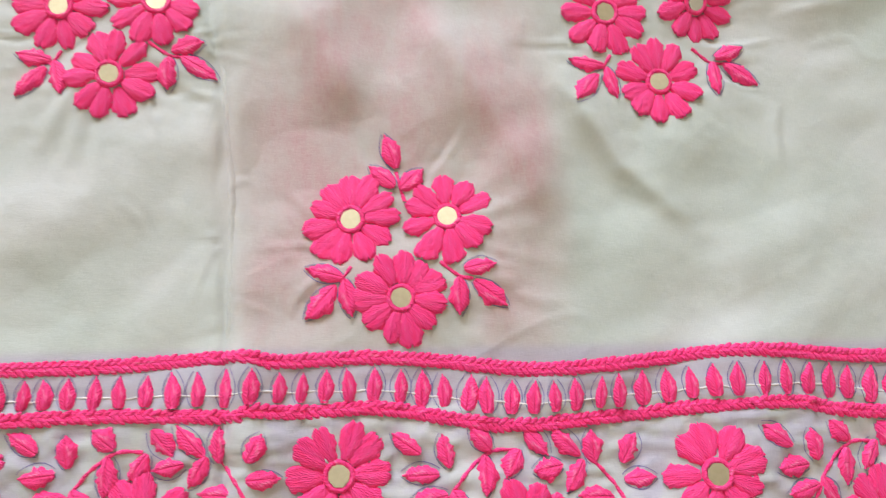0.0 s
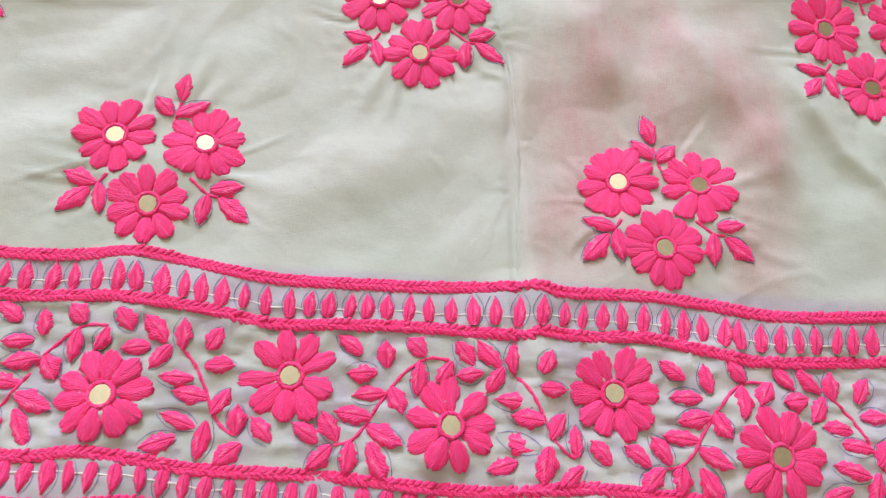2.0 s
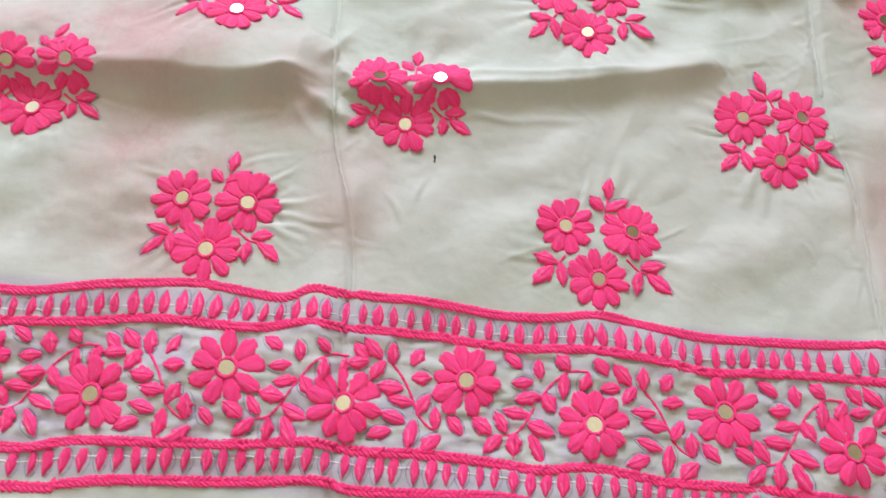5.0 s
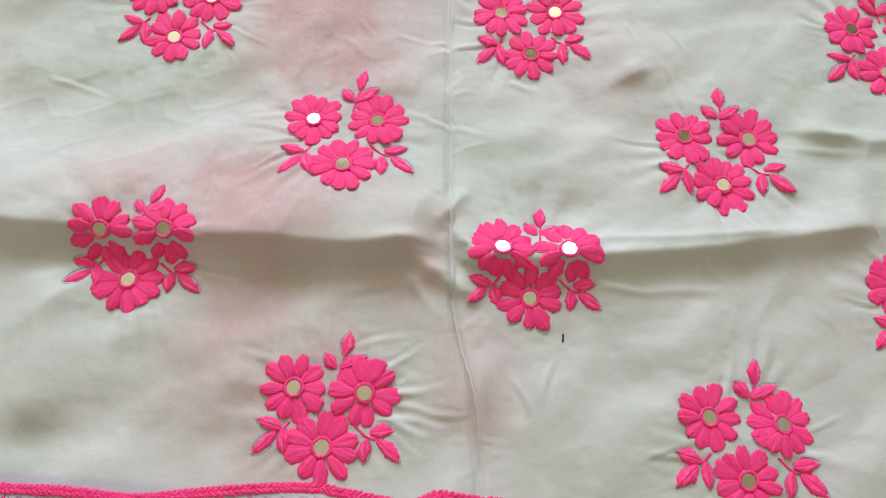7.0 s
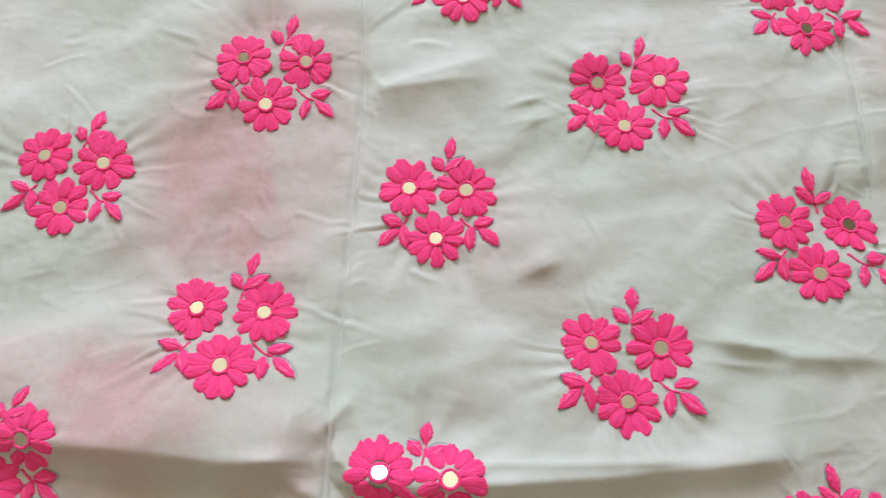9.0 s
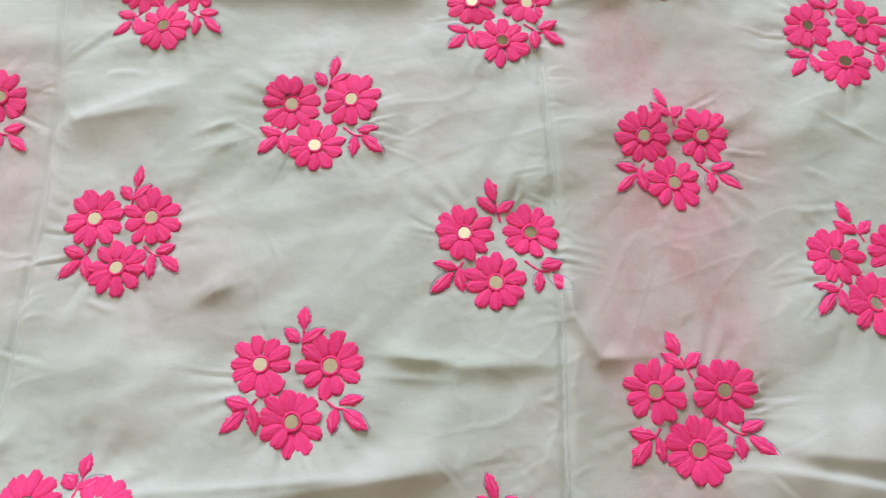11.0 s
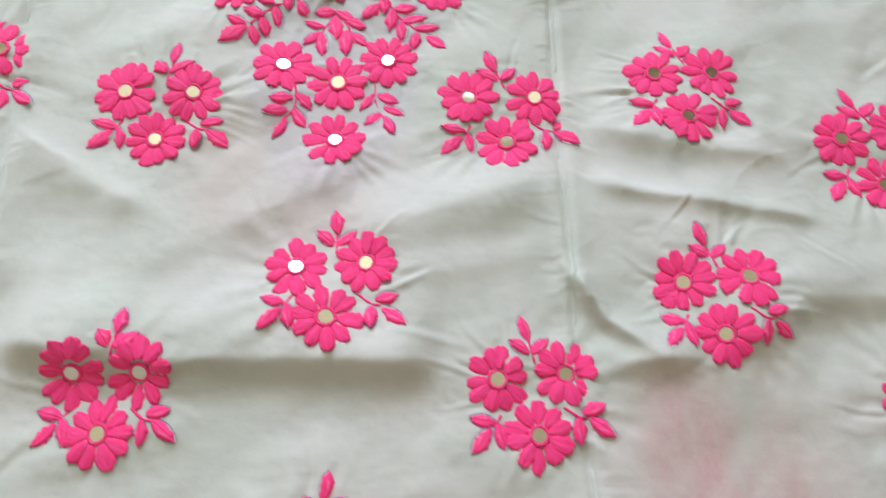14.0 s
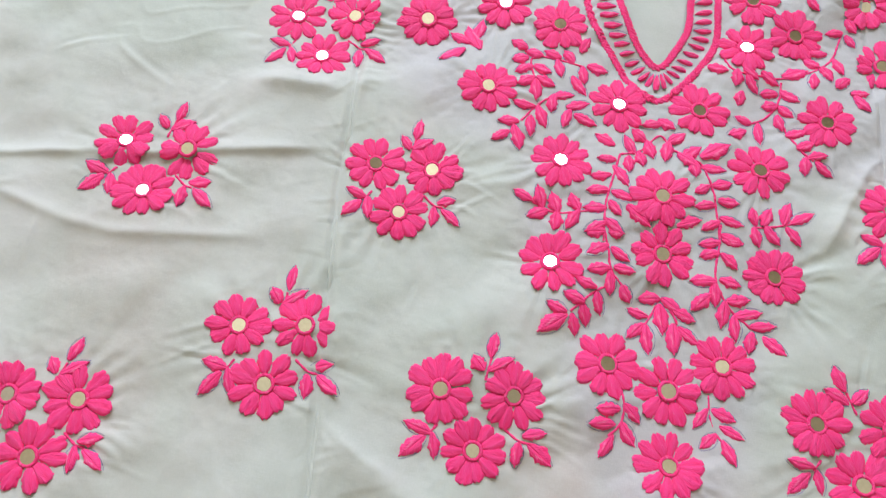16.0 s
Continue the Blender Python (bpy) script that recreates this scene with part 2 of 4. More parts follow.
FOLDS += [
    (cm((-12.2, 58), (-11.6, 55.8), (-9.6, 53.0), (-6.5, 50.8)), 0.0062, 0.008, 0.004),
    (cm((-10.5, 66.5), (-4, 65.2), (4, 64.6)), 0.004, 0.016, 0.010),
    (cm((-10.8, 62.6), (-7.8, 61.7), (-2.1, 60.9), (5.5, 60.0)), 0.004, 0.010, 0.006),
    (cm((-62, 55.0), (-54.6, 57.8), (-47.0, 60.4)), 0.005, 0.030, 0.015),
    (cm((-48.0, 64.5), (-44.9, 62.5), (-37.0, 58.7)), 0.004, 0.012, 0.016),
    (cm((-25.5, 58.2), (-19.8, 59.7), (-12.5, 62.8)), 0.006, 0.022, 0.024),
    (cm((-34, 57.5), (-28.5, 60.5), (-25.5, 63.5)), 0.004, 0.020, 0.020),
    (cm((-80, 78.6), (-71.7, 79.5), (-60.6, 80.9), (-50, 82.6)), 0.0022, 0.006, 0.003)]
FOLDS += [
    (cm((-72, 77.2), (-66, 75.4), (-62.8, 74.9), (-53.4, 75.8)), 0.0015, 0.005, 0.004),
    (cm((-57, 87.2), (-49.0, 87.1)), 0.004, 0.012, 0.007),
    (cm((-12.3, 88.1), (-9.3, 84.7), (-4.6, 84.0)), 0.005, 0.012, 0.008),
    (cm((-44.2, 13.4), (-41.5, 17.4)), 0.0035, 0.006, 0.005),
    (cm((-48.5, 12.4), (-43.3, 13.0)), 0.004, 0.005, 0.004),
    (cm((-45.0, 11.6), (-40.0, 9.4)), 0.004, 0.007, 0.005),
    (cm((-43.6, 14.6), (-40.6, 12.0)), 0.004, 0.005, 0.005),
    (cm((-46.5, 9.5), (-43.0, 11.5)), 0.003, 0.008, 0.006)]
FOLDS += [
    (cm((-21.4, 23.4), (-15.5, 22.4), (-9.0, 22.9)), 0.0028, 0.008, 0.007),
    (cm((-44.6, 37.1), (-34.7, 41.5)), 0.005, 0.012, 0.020),
    (cm((-33.6, 25.0), (-29.4, 28.2)), 0.003, 0.008, 0.010),
    (cm((-5.6, 14.5), (-1.5, 7.4)), 0.0062, 0.016, 0.016),
    (cm((0.2, 13.5), (3.6, 8.2), (7.0, 2.6)), 0.0062, 0.014, 0.014),
    (cm((6.2, 10.4), (9.6, 5.6), (13, 2.6)), 0.0035, 0.010, 0.005),
    (cm((2, 17.5), (10, 16.7), (17, 16.3), (21, 16.2), (34, 15.8)), 0.0065, 0.0045, 0.022),
    (cm((3, 18.6), (12, 18.4), (22, 18.5), (36, 18.8)), 0.0085, 0.035, 0.009)]
FOLDS += [
    (cm((-9.6, 29.5), (-8.6, 26), (-7.0, 23.4), (-4, 23.8)), 0.004, 0.007, 0.005),
    (cm((-66, -1), (-67, 11)), 0.007, 0.022, 0.022),
    (cm((-40.5, 7.5), (-40.2, -0.5)), 0.003, 0.012, 0.010),
    (cm((-49.8, -1), (-49.0, -14)), 0.003, 0.02, 0.02),
    (cm((-41.9, 0), (-41.0, -15)), 0.0035, 0.013, 0.013),
    (cm((-25, 0), (-25, -15)), 0.003, 0.016, 0.016),
    (cm((-6.2, 0), (-5.4, -15)), 0.0035, 0.012, 0.012),
    (cm((14.5, 0), (15, -15)), 0.004, 0.03, 0.03)]
# short sharp creases
FOLDS += [
    (cm((-34.9, 37.2), (-31.2, 38.9)), 0.0018, 0.003, 0.0025),
    (cm((-34.6, 35.9), (-31.1, 37.2)), 0.0014, 0.0025, 0.0025),
    (cm((-21.5, 22.9), (-18.0, 22.6), (-15.6, 23.1)), 0.0016, 0.003, 0.004),
    (cm((-21.3, 21.5), (-15.6, 21.6)), 0.0012, 0.0025, 0.003),
    (cm((-33.1, 25.1), (-31.2, 26.1), (-29.5, 27.2)), 0.002, 0.005, 0.0035),
    (cm((-59.3, 28.9), (-56.5, 28.9)), 0.0012, 0.0025, 0.0025),
    (cm((-58.9, 30.2), (-56.4, 30.1)), 0.0012, 0.0025, 0.002),
    (cm((-42.7, 28.9), (-41.6, 30.7)), 0.001, 0.002, 0.0025),
    (cm((-45.4, 40.1), (-43.0, 37.7), (-36.1, 39.4)), 0.0008, 0.004, 0.003),
    (cm((-45.2, 36.1), (-44.1, 34.1), (-44.2, 31.6)), 0.0014, 0.0025, 0.003),
    (cm((-33.9, 35.5), (-31.1, 37.3)), 0.0014, 0.003, 0.0025)]
FOLDS += [
    (cm((-33.8, 36.4), (-30.9, 37.9)), 0.0012, 0.0025, 0.0025),
    (cm((3.4, 47.2), (5.5, 46.8)), 0.0012, 0.0025, 0.0025),
    (cm((2.3, 36.6), (4.1, 36.0)), 0.0012, 0.0025, 0.0025),
    (cm((7.7, 42.2), (13.5, 39.4)), 0.001, 0.002, 0.002),
    (cm((-47.8, 65.0), (-44.8, 63.1), (-41.9, 61.6)), 0.0018, 0.004, 0.0035),
    (cm((-49.0, 84.8), (-48.7, 87.8), (-46.4, 88.5)), 0.0022, 0.005, 0.0035),
    (cm((-40.8, 81.0), (-36.7, 81.9)), 0.0012, 0.003, 0.003),
    (cm((-18.2, 75.7), (-15.8, 73.8)), 0.0014, 0.0035, 0.003),
    (cm((-17.3, 78.8), (-16.0, 81.4), (-13.8, 85.4), (-12.2, 87.3)), 0.0026, 0.006, 0.005),
    (cm((-45.7, 11.1), (-43.2, 8.5)), 0.002, 0.004, 0.003),
    (cm((-44.9, 11.7), (-42.2, 10.9)), 0.0022, 0.0035, 0.003)]
SEAM_EAST = cm((-7.0, -26), (-7.2, -2.0), (-7.7, 8.2), (-8.9, 15.2), (-9.3, 24.5), (-10.0, 35.5), (-11.0, 45.2), (-11.6, 56.0), (-12.0, 66), (-12.2, 78), (-12.6, 100), (-13, 128))
SEAM_WEST = cm((-39.5, -26), (-40.2, -0.3), (-42.4, 9.0), (-43.4, 20.2), (-44.6, 38.0), (-46.9, 51.3), (-48.0, 66.2), (-49.0, 79.3), (-49.4, 100), (-50, 128))


def lie(x, y):
    """Height of the cloth without its fine puckers."""
    x, y = np.asarray(x, float), np.asarray(y, float)
    h = 0.0036 * soft_noise(x, y, 0.11, 0.085, 1, 0.2) + 0.0028 * soft_noise(x, y, 0.050, 0.034, 2, 0.5) + 0.0010 * soft_noise(x, y, 0.024, 0.018, 3, 0.9)
    for line, height, above, below in FOLDS:
        h = h + ridge(x, y, line, 1.5 * height, above, below)
    for line in (SEAM_EAST, SEAM_WEST):
        h = h + ridge(x, y, line, -0.0030, 0.0026, 0.0034) + ridge(x, y, [(px + 0.006, py) for px, py in line], 0.0016, 0.009, 0.008)
    return np.maximum(h, -0.0035 + 0.0006 * np.tanh(h / 0.002))


# ---- the embroidery's layout ----
# scattered motifs, from the hem up: left, right and lower flower in millimetres, and the lean of the top leaf
MOTIFS = []
MOTIFS += [
    (-22, 32, 19, 33, -1, -2, -5.5),
    (-512, 36, -471, 36, -492, 4, 8),
    (-269, 38, -226, 37, -248, 4, 6),
    (-640, 120, -600, 122, -622, 93, 12),
    (93, 128, 137, 135, 117, 96, -6),
    (-148, 127, -107, 130, -125, 96, -7),
    (-396, 128, -356, 129, -377, 100, 4),
    (-524, 211, -482, 213, -500, 177, 10),
    (-36, 217, 6, 220, -10, 184, -8)]
MOTIFS += [
    (-279, 218, -236, 220, -255, 185, 3),
    (-647, 300, -608, 300, -628, 266, 10),
    (-404, 308, -366, 311, -382, 275, 8),
    (-158, 312, -114, 317, -136, 280, -5),
    (86, 313, 129, 320, 109, 282, -9),
    (-531, 389, -488, 393, -510, 357, 8),
    (-38, 391, 3, 395, -17, 359, -9),
    (-284, 401, -242, 406, -264, 370, 8),
    (-404, 490, -365, 491, -384, 457, 7)]
MOTIFS += [
    (86, 490, 127, 498, 108, 459, -9),
    (-162, 493, -121, 498, -138, 462, -2),
    (-528, 553, -488, 556, -508, 521, 12),
    (-46, 556, -7, 559, -25, 523, -8),
    (-284, 557, -242, 561, -263, 525, 2),
    (-659, 642, -618, 644, -637, 609, 13),
    (75, 663, 117, 670, 102, 631, -9),
    (-407, 676, -363, 677, -384, 643, 8),
    (-180, 683, -135, 685, -154, 651, -8)]
MOTIFS += [
    (-534, 699, -494, 704, -512, 666, 10),
    (-52, 706, -11, 709, -32, 672, -10),
    (-636, 814, -593, 812, -616, 780, 8),
    (-468, 819, -430, 819, -448, 786, 7),
    (-124, 828, -83, 823, -108, 791, -10),
    (33, 845, 74, 847, 55, 810, -8),
    (-542, 931, -501, 936, -519, 899, 7)]
BORDER_FLOWERS = cm((-68.4, -8.9), (-61.2, -7.2), (-54.1, -8.8), (-46.6, -6.8), (-39.7, -8.3), (-32.7, -6.45), (-25.2, -8.5), (-17.3, -7.2), (-10.0, -9.0),
                    (-2.6, -7.2), (4.75, -9.6), (12.6, -7.5), (20.0, -9.4))
YOKE = (-0.2759, 0.7791)                 # middle flower of the yoke; the rest in millimetres from it
YOKE_FLOWERS = [(8, -131), (7, -87), (-31, -75), (40, -68), (-71, -14), (1, 0), (74, -6), (-69, 58), (-1, 39), (66, 68), (-31, 107), (25, 109),
                (-123, 108), (114, 111), (-76, 168), (-117, 182), (-172, 159), (60, 167), (96, 182), (158, 164), (65, 208), (150, 215), (-80, 212), (-160, 205)]
INNER_NECK = [(-40, 262), (-38, 216), (-35, 197), (-29, 178), (-18, 155), (-3, 142), (11, 162), (18, 179), (20, 204), (21, 224), (22, 262)]
OUTER_NECK = [(-62, 262), (-61, 212), (-58, 193), (-52, 172), (-38, 149), (-22, 125), (-4, 114), (13, 128), (31, 153), (39, 172), (40, 207), (42, 262)]


def yoke(x, y):
    return YOKE[0] + x / 1000, YOKE[1] + y / 1000


# ---- drawn-up cloth round the stitches ----
STITCHED = np.array([((a + c + e) / 3000, (b + d + f) / 3000, 0.045) for a, b, c, d, e, f, _ in MOTIFS] + [(*yoke(x, y), 0.032) for x, y in YOKE_FLOWERS])


def tucks():
    """Short sharp wrinkles that run out from each motif, most of them to its sides: start, direction, length, breadth, height."""
    r = random.Random(41)
    out = []
    for mx, my, reach in STITCHED:
        big = reach > 0.04
        flank = r.choice(((0,), (math.pi,), (0, math.pi), (0, math.pi)))
        for _ in range(r.choice((4, 7, 10)) if big else 2):
            a = r.gauss(0, 0.36) + r.choice(flank) if r.random() < 0.8 else r.uniform(0, 2 * math.pi)
            start = (0.66 if big else 0.55) * reach * r.uniform(0.85, 1.1)
            bend = a + r.gauss(0, 0.22)
            out.append((mx + start * math.cos(a) * 1.1, my + start * math.sin(a), math.cos(bend), math.sin(bend), r.uniform(0.3, 1.1) * reach, r.uniform(0.0010, 0.0019), r.uniform(0.0004, 0.0013)))
    # along the seams the stitching draws short cross wrinkles
    for line in (SEAM_EAST, SEAM_WEST):
        for (ax, ay), (bx, by) in zip(line, line[1:]):
            for _ in range(int(math.dist((ax, ay), (bx, by)) / 0.0085)):
                t, side = r.random(), r.choice((-1, 1))
                a = r.gauss(0, 0.55) + (math.pi if side < 0 else 0)
                out.append((ax + t * (bx - ax) + side * 0.002, ay + t * (by - ay), math.cos(a), math.sin(a), r.uniform(0.010, 0.034), r.uniform(0.0009, 0.0017), r.uniform(0.0002, 0.0006)))
    # loose creases anywhere on the cloth
    for _ in range(130):
        a = r.choice((r.gauss(0.25, 0.35), r.gauss(-0.3, 0.4), r.uniform(0, 6.28)))
        out.append((r.uniform(-0.80, 0.30), r.uniform(-0.01, 1.05), math.cos(a), math.sin(a), r.uniform(0.015, 0.055), r.uniform(0.0011, 0.0028), r.uniform(0.0003, 0.0010)))
    return out


def puckers(x, y):
    """Fine drawn-up wrinkles where the stitches pull at the cloth, on a grid of rows y and columns x."""
    near, drawn = np.zeros(x.shape), np.zeros(x.shape)
    xs, ys = x[0], y[:, 0]

    def window(x0, x1, y0, y1):
        return np.s_[np.searchsorted(ys, y0):np.searchsorted(ys, y1), np.searchsorted(xs, x0):np.searchsorted(xs, x1)]

    for k, (mx, my, reach) in enumerate(STITCHED):
        w = window(mx - 2.4 * reach, mx + 2.4 * reach, my - 2.4 * reach, my + 2.4 * reach)
        dx, dy = x[w] - mx, y[w] - my
        d, a = np.hypot(dx, dy), np.arctan2(dy, dx)
        near[w] = np.maximum(near[w], np.exp(-((d / (1.15 * reach)) ** 4)))
        rays = np.sin(a * 7 + 3 * np.sin(a * 3 + k)) * np.sin(a * 13 + k * 1.7) * np.clip(1.6 * np.sin(2 * a + k * 2.3) * np.sin(3 * a - k) + 0.5, 0, 1.6)
        drawn[w] += rays * np.exp(-(((d - 0.95 * reach) / (0.55 * reach)) ** 2)) * 0.0007
    for sx, sy, ux, uy, ln, wide, high in tucks():
        w = window(min(sx, sx + ux * ln) - 0.012, max(sx, sx + ux * ln) + 0.012, min(sy, sy + uy * ln) - 0.012, max(sy, sy + uy * ln) + 0.012)
        t = ((x[w] - sx) * ux + (y[w] - sy) * uy) / ln
        o = ((y[w] - sy) * ux - (x[w] - sx) * uy + 0.0018 * np.sin(3.5 * t + 400 * sx)) / wide
        drawn[w] += high * (np.exp(-o * o) - 0.6 * np.exp(-((o - 1.8) ** 2))) * np.clip(np.minimum((t + 0.1) * 5, (1 - t) * 1.5), 0, 1)
    band = np.exp(-(((y + 0.079) / 0.043) ** 8))
    fine = 0.00040 * soft_noise(x, y, 0.007, 0.0045, 21) + 0.00028 * soft_noise(x, y, 0.0036, 0.0036, 22, 0.6)
    rows = 0.0013 * soft_noise(x, y, 0.018, 0.0050, 23, 0.05) + 0.0008 * soft_noise(x, y, 0.009, 0.0035, 24, -0.1)
    lines = (1 - np.abs(soft_noise(x, y, 0.022, 0.0075, 34, 0.08))) ** 4 + (1 - np.abs(soft_noise(x, y, 0.013, 0.0065, 35, -0.2))) ** 4
    rows = 0.6 * rows + 0.0010 * lines - 0.0006
    creases = 0.0010 * soft_noise(x, y, 0.045, 0.016, 25, 0.25) * np.clip(soft_noise(x, y, 0.16, 0.13, 26) + 0.25, 0, 1)
    creases = creases + 0.0013 * soft_noise(x, y, 0.014, 0.06, 27, -0.5) * np.clip(soft_noise(x, y, 0.15, 0.17, 28) + 0.1, 0, 1)
    sharp = (1 - np.abs(soft_noise(x, y, 0.045, 0.022, 30, 0.4))) ** 10 * np.clip(1.6 * soft_noise(x, y, 0.12, 0.10, 31) - 0.1, 0, 1)
    sharp = sharp + (1 - np.abs(soft_noise(x, y, 0.024, 0.052, 32, -0.35))) ** 10 * np.clip(1.6 * soft_noise(x, y, 0.10, 0.12, 33) - 0.1, 0, 1)
    creases = creases + 0.0006 * sharp * (1 - near)
    gathers = np.clip((-0.132 - y) / 0.012, 0, 1) * (0.0012 * soft_noise(x, y, 0.011, 0.07, 36, 0.1) + 0.0010 * soft_noise(x, y, 0.027, 0.05, 37, -0.3))
    creases = creases + gathers
    return near * fine * 1.1 + drawn * (1 - band) * np.clip((y + 0.022) / 0.02, 0, 1) + band * (rows + fine) + creases + 0.00012 * soft_noise(x, y, 0.006, 0.006, 29)


# the whole cloth's heights on one grid, broad and with its puckers
STEP = 0.0016
XS, YS = np.arange(-0.98, 0.52, STEP), np.arange(-0.27, 1.20, STEP)
GRID_X, GRID_Y = np.meshgrid(XS, YS)
BROAD = lie(GRID_X, GRID_Y)
FINE = puckers(GRID_X, GRID_Y)


def height_at(field, x, y):
    """A height field's value at (x, y), between the grid's points."""
    u, v = (np.asarray(x, float) - XS[0]) / STEP, (np.asarray(y, float) - YS[0]) / STEP
    i, j = np.clip(u.astype(int), 0, len(XS) - 2), np.clip(v.astype(int), 0, len(YS) - 2)
    fu, fv = np.clip(u - i, 0, 1), np.clip(v - j, 0, 1)
    return (field[j, i] * (1 - fu) + field[j, i + 1] * fu) * (1 - fv) + (field[j + 1, i] * (1 - fu) + field[j + 1, i + 1] * fu) * fv


def top_of(x, y):
    return height_at(BROAD, x, y) + height_at(FINE, x, y)


def stand(x, y, turn=0.0, lift=0.0, lean=True):
    """A pose on the cloth at (x, y), turned about its normal."""
    e = 0.004
    h = height_at(BROAD, np.array([x, x + e, x - e, x, x]), np.array([y, y, y, y + e, y - e]))
    ux, uy = 0.0045 * math.cos(turn), 0.0045 * math.sin(turn)
    lift += max(0.0, 0.85 * float(height_at(FINE, np.array([x, x + ux, x - ux]), np.array([y, y + uy, y - uy])).max()) + 0.0001)
    n = Vector(((h[2] - h[1]) / (2 * e), (h[4] - h[3]) / (2 * e), 1)).normalized() if lean else Vector((0, 0, 1))
    q = Vector((0, 0, 1)).rotation_difference(n)
    return Matrix.Translation((x, y, float(h[0]) + lift)) @ q.to_matrix().to_4x4() @ Matrix.Rotation(turn, 4, "Z")


# ---- building ----
def mesh_of(name, verts, faces, material, smooth=True):
    me = bpy.data.meshes.new(name)
    me.from_pydata(verts, [], faces)
    me.polygons.foreach_set("use_smooth", [smooth] * len(me.polygons))
    me.materials.append(material)
    me.update()
    return me


def part(name, me, parent, m=None, label="", kind=""):
    """Links a mesh as one object under a thing or a part, at the pose m in the world."""
    ob = new(name, me)
    if parent is not None:
        ob.parent = parent
        ob.matrix_basis = WHERE[parent.name].inverted() @ (m or Matrix())
    else:
        ob.matrix_basis = m or Matrix()
    WHERE[ob.name] = m or Matrix()
    return tagged(ob, label, kind=kind)


WHERE = {}


def thing(name, m, label, category, group=""):
    ob = new(name)
    ob.empty_display_size = 0.01
    ob.matrix_basis = m
    WHERE[ob.name] = m
    return tagged(ob, label, category, group)


def sheet(across, along, fn):
    """Vertices and faces of a grid patch, from fn(u, v) with u from 0 to 1 and v from -1 to 1."""
    verts = [fn(i / along, 2 * j / across - 1) for i in range(along + 1) for j in range(across + 1)]
    faces = [(i * (across + 1) + j, (i + 1) * (across + 1) + j, (i + 1) * (across + 1) + j + 1, i * (across + 1) + j + 1)
             for i in range(along) for j in range(across)]
    return verts, faces


def petal_mesh(seed):
    """A padded satin petal, 6 to 20 mm from its flower's middle: broad and blunt, of laid strands with ragged ends."""
    r = random.Random(seed)
    wide, tip, skew, high = r.uniform(9.2, 10.9), r.uniform(19.2, 21.4), r.uniform(-0.8, 0.8), r.uniform(1.0, 1.4)
    full, blunt = r.uniform(0.60, 0.70), r.uniform(1.9, 2.3)
    nick = [r.uniform(0.80, 1.12) for _ in range(60)]
    ends = [r.uniform(-0.9, 0.5) for _ in range(11)]
    ribs = [r.uniform(-0.28, 0.20) for _ in range(11)]
    split = r.choice((0, 0, 0, 0, 4, 5, 6))

    def at(u, v):
        k = int(round((v + 1) * 5))
        s = 0.5 - 0.5 * math.cos(math.pi * (0.12 + 0.88 * u)) if u > 0 else 0.0
        if s < full:
            half = 0.36 + 0.64 * math.sin(math.pi / 2 * s / full)
        else:
            half = max(0.0, 1 - ((s - full) / (1.02 - full)) ** blunt) ** (1 / blunt)
        half *= 0.5 * wide * nick[int(u * 12) + (30 if v > 0 else 0)]
        edge = (1 - v * v) ** 0.40 if abs(v) < 1 else 0.0
        z = -0.6 + (high + 0.6) * edge * (0.60 + 0.40 * math.sin(math.pi * min(1.0, 0.10 + s * 0.8)) ** 0.7)
        if abs(v) < 0.95 and 0 < u < 1:
            z += ribs[k] * (0.6 + 0.4 * math.sin(seed + 6 * u + k)) - (0.5 if split == k and u > 0.35 else 0)
        if u in (0, 1):
            z = -0.6 + 1.0 * edge
        reach = 6.0 + (tip - 6.0) * s + ends[k] * s ** 3 - (1.3 if split == k else 0) * s ** 4
        return (reach / 1000, (v * half + skew * s) / 1000, z / 1000)

    return mesh_of("petal", *sheet(10, 11, at), PETAL)


def leaf_mesh(seed, name="leaf", fat=0.62, belly=0.86, base=0.85, rag=0.20):
    """A padded leaf of unit length 10 mm, base at the origin, pointed, with slanting strands, a toothed edge and a creased middle."""
    r = random.Random(seed)
    wide, bend, high = fat * r.uniform(8.6, 11.0), r.uniform(-0.7, 0.7), r.uniform(0.85, 1.25)
    nick = [r.uniform(1 - 1.2 * rag, 1 + 0.8 * rag) for _ in range(40)]
    ribs = [r.uniform(-0.2, 0.2) for _ in range(40)]

    def at(u, v):
        body = max(0.02, math.sin(math.pi * min(1.0, 0.025 + 0.975 * u) ** belly)) ** (1.15 if u > 0.5 else base)
        row = int(u * 12) + (20 if v > 0 else 0)
        half = 0.5 * wide * max(body, 0.08) * nick[row]
        edge = (1 - v * v) ** 0.30 if abs(v) < 1 else 0.0
        z = -0.5 + (high + 0.5) * edge * (0.3 + 0.7 * math.sin(math.pi * min(1, 0.08 + 0.85 * u)) ** 0.6) - (0.22 if v == 0 else 0)
        x = 10 * u + (0.8 * abs(v) - 0.2 if 0.1 < u < 0.9 else 0)
        z += ribs[row] if abs(v) < 0.95 else 0
        return (x / 1000, (v * half + bend * math.sin(math.pi * u)) / 1000, z / 1000)

    return mesh_of(name, *sheet(6, 12, at), LEAF)


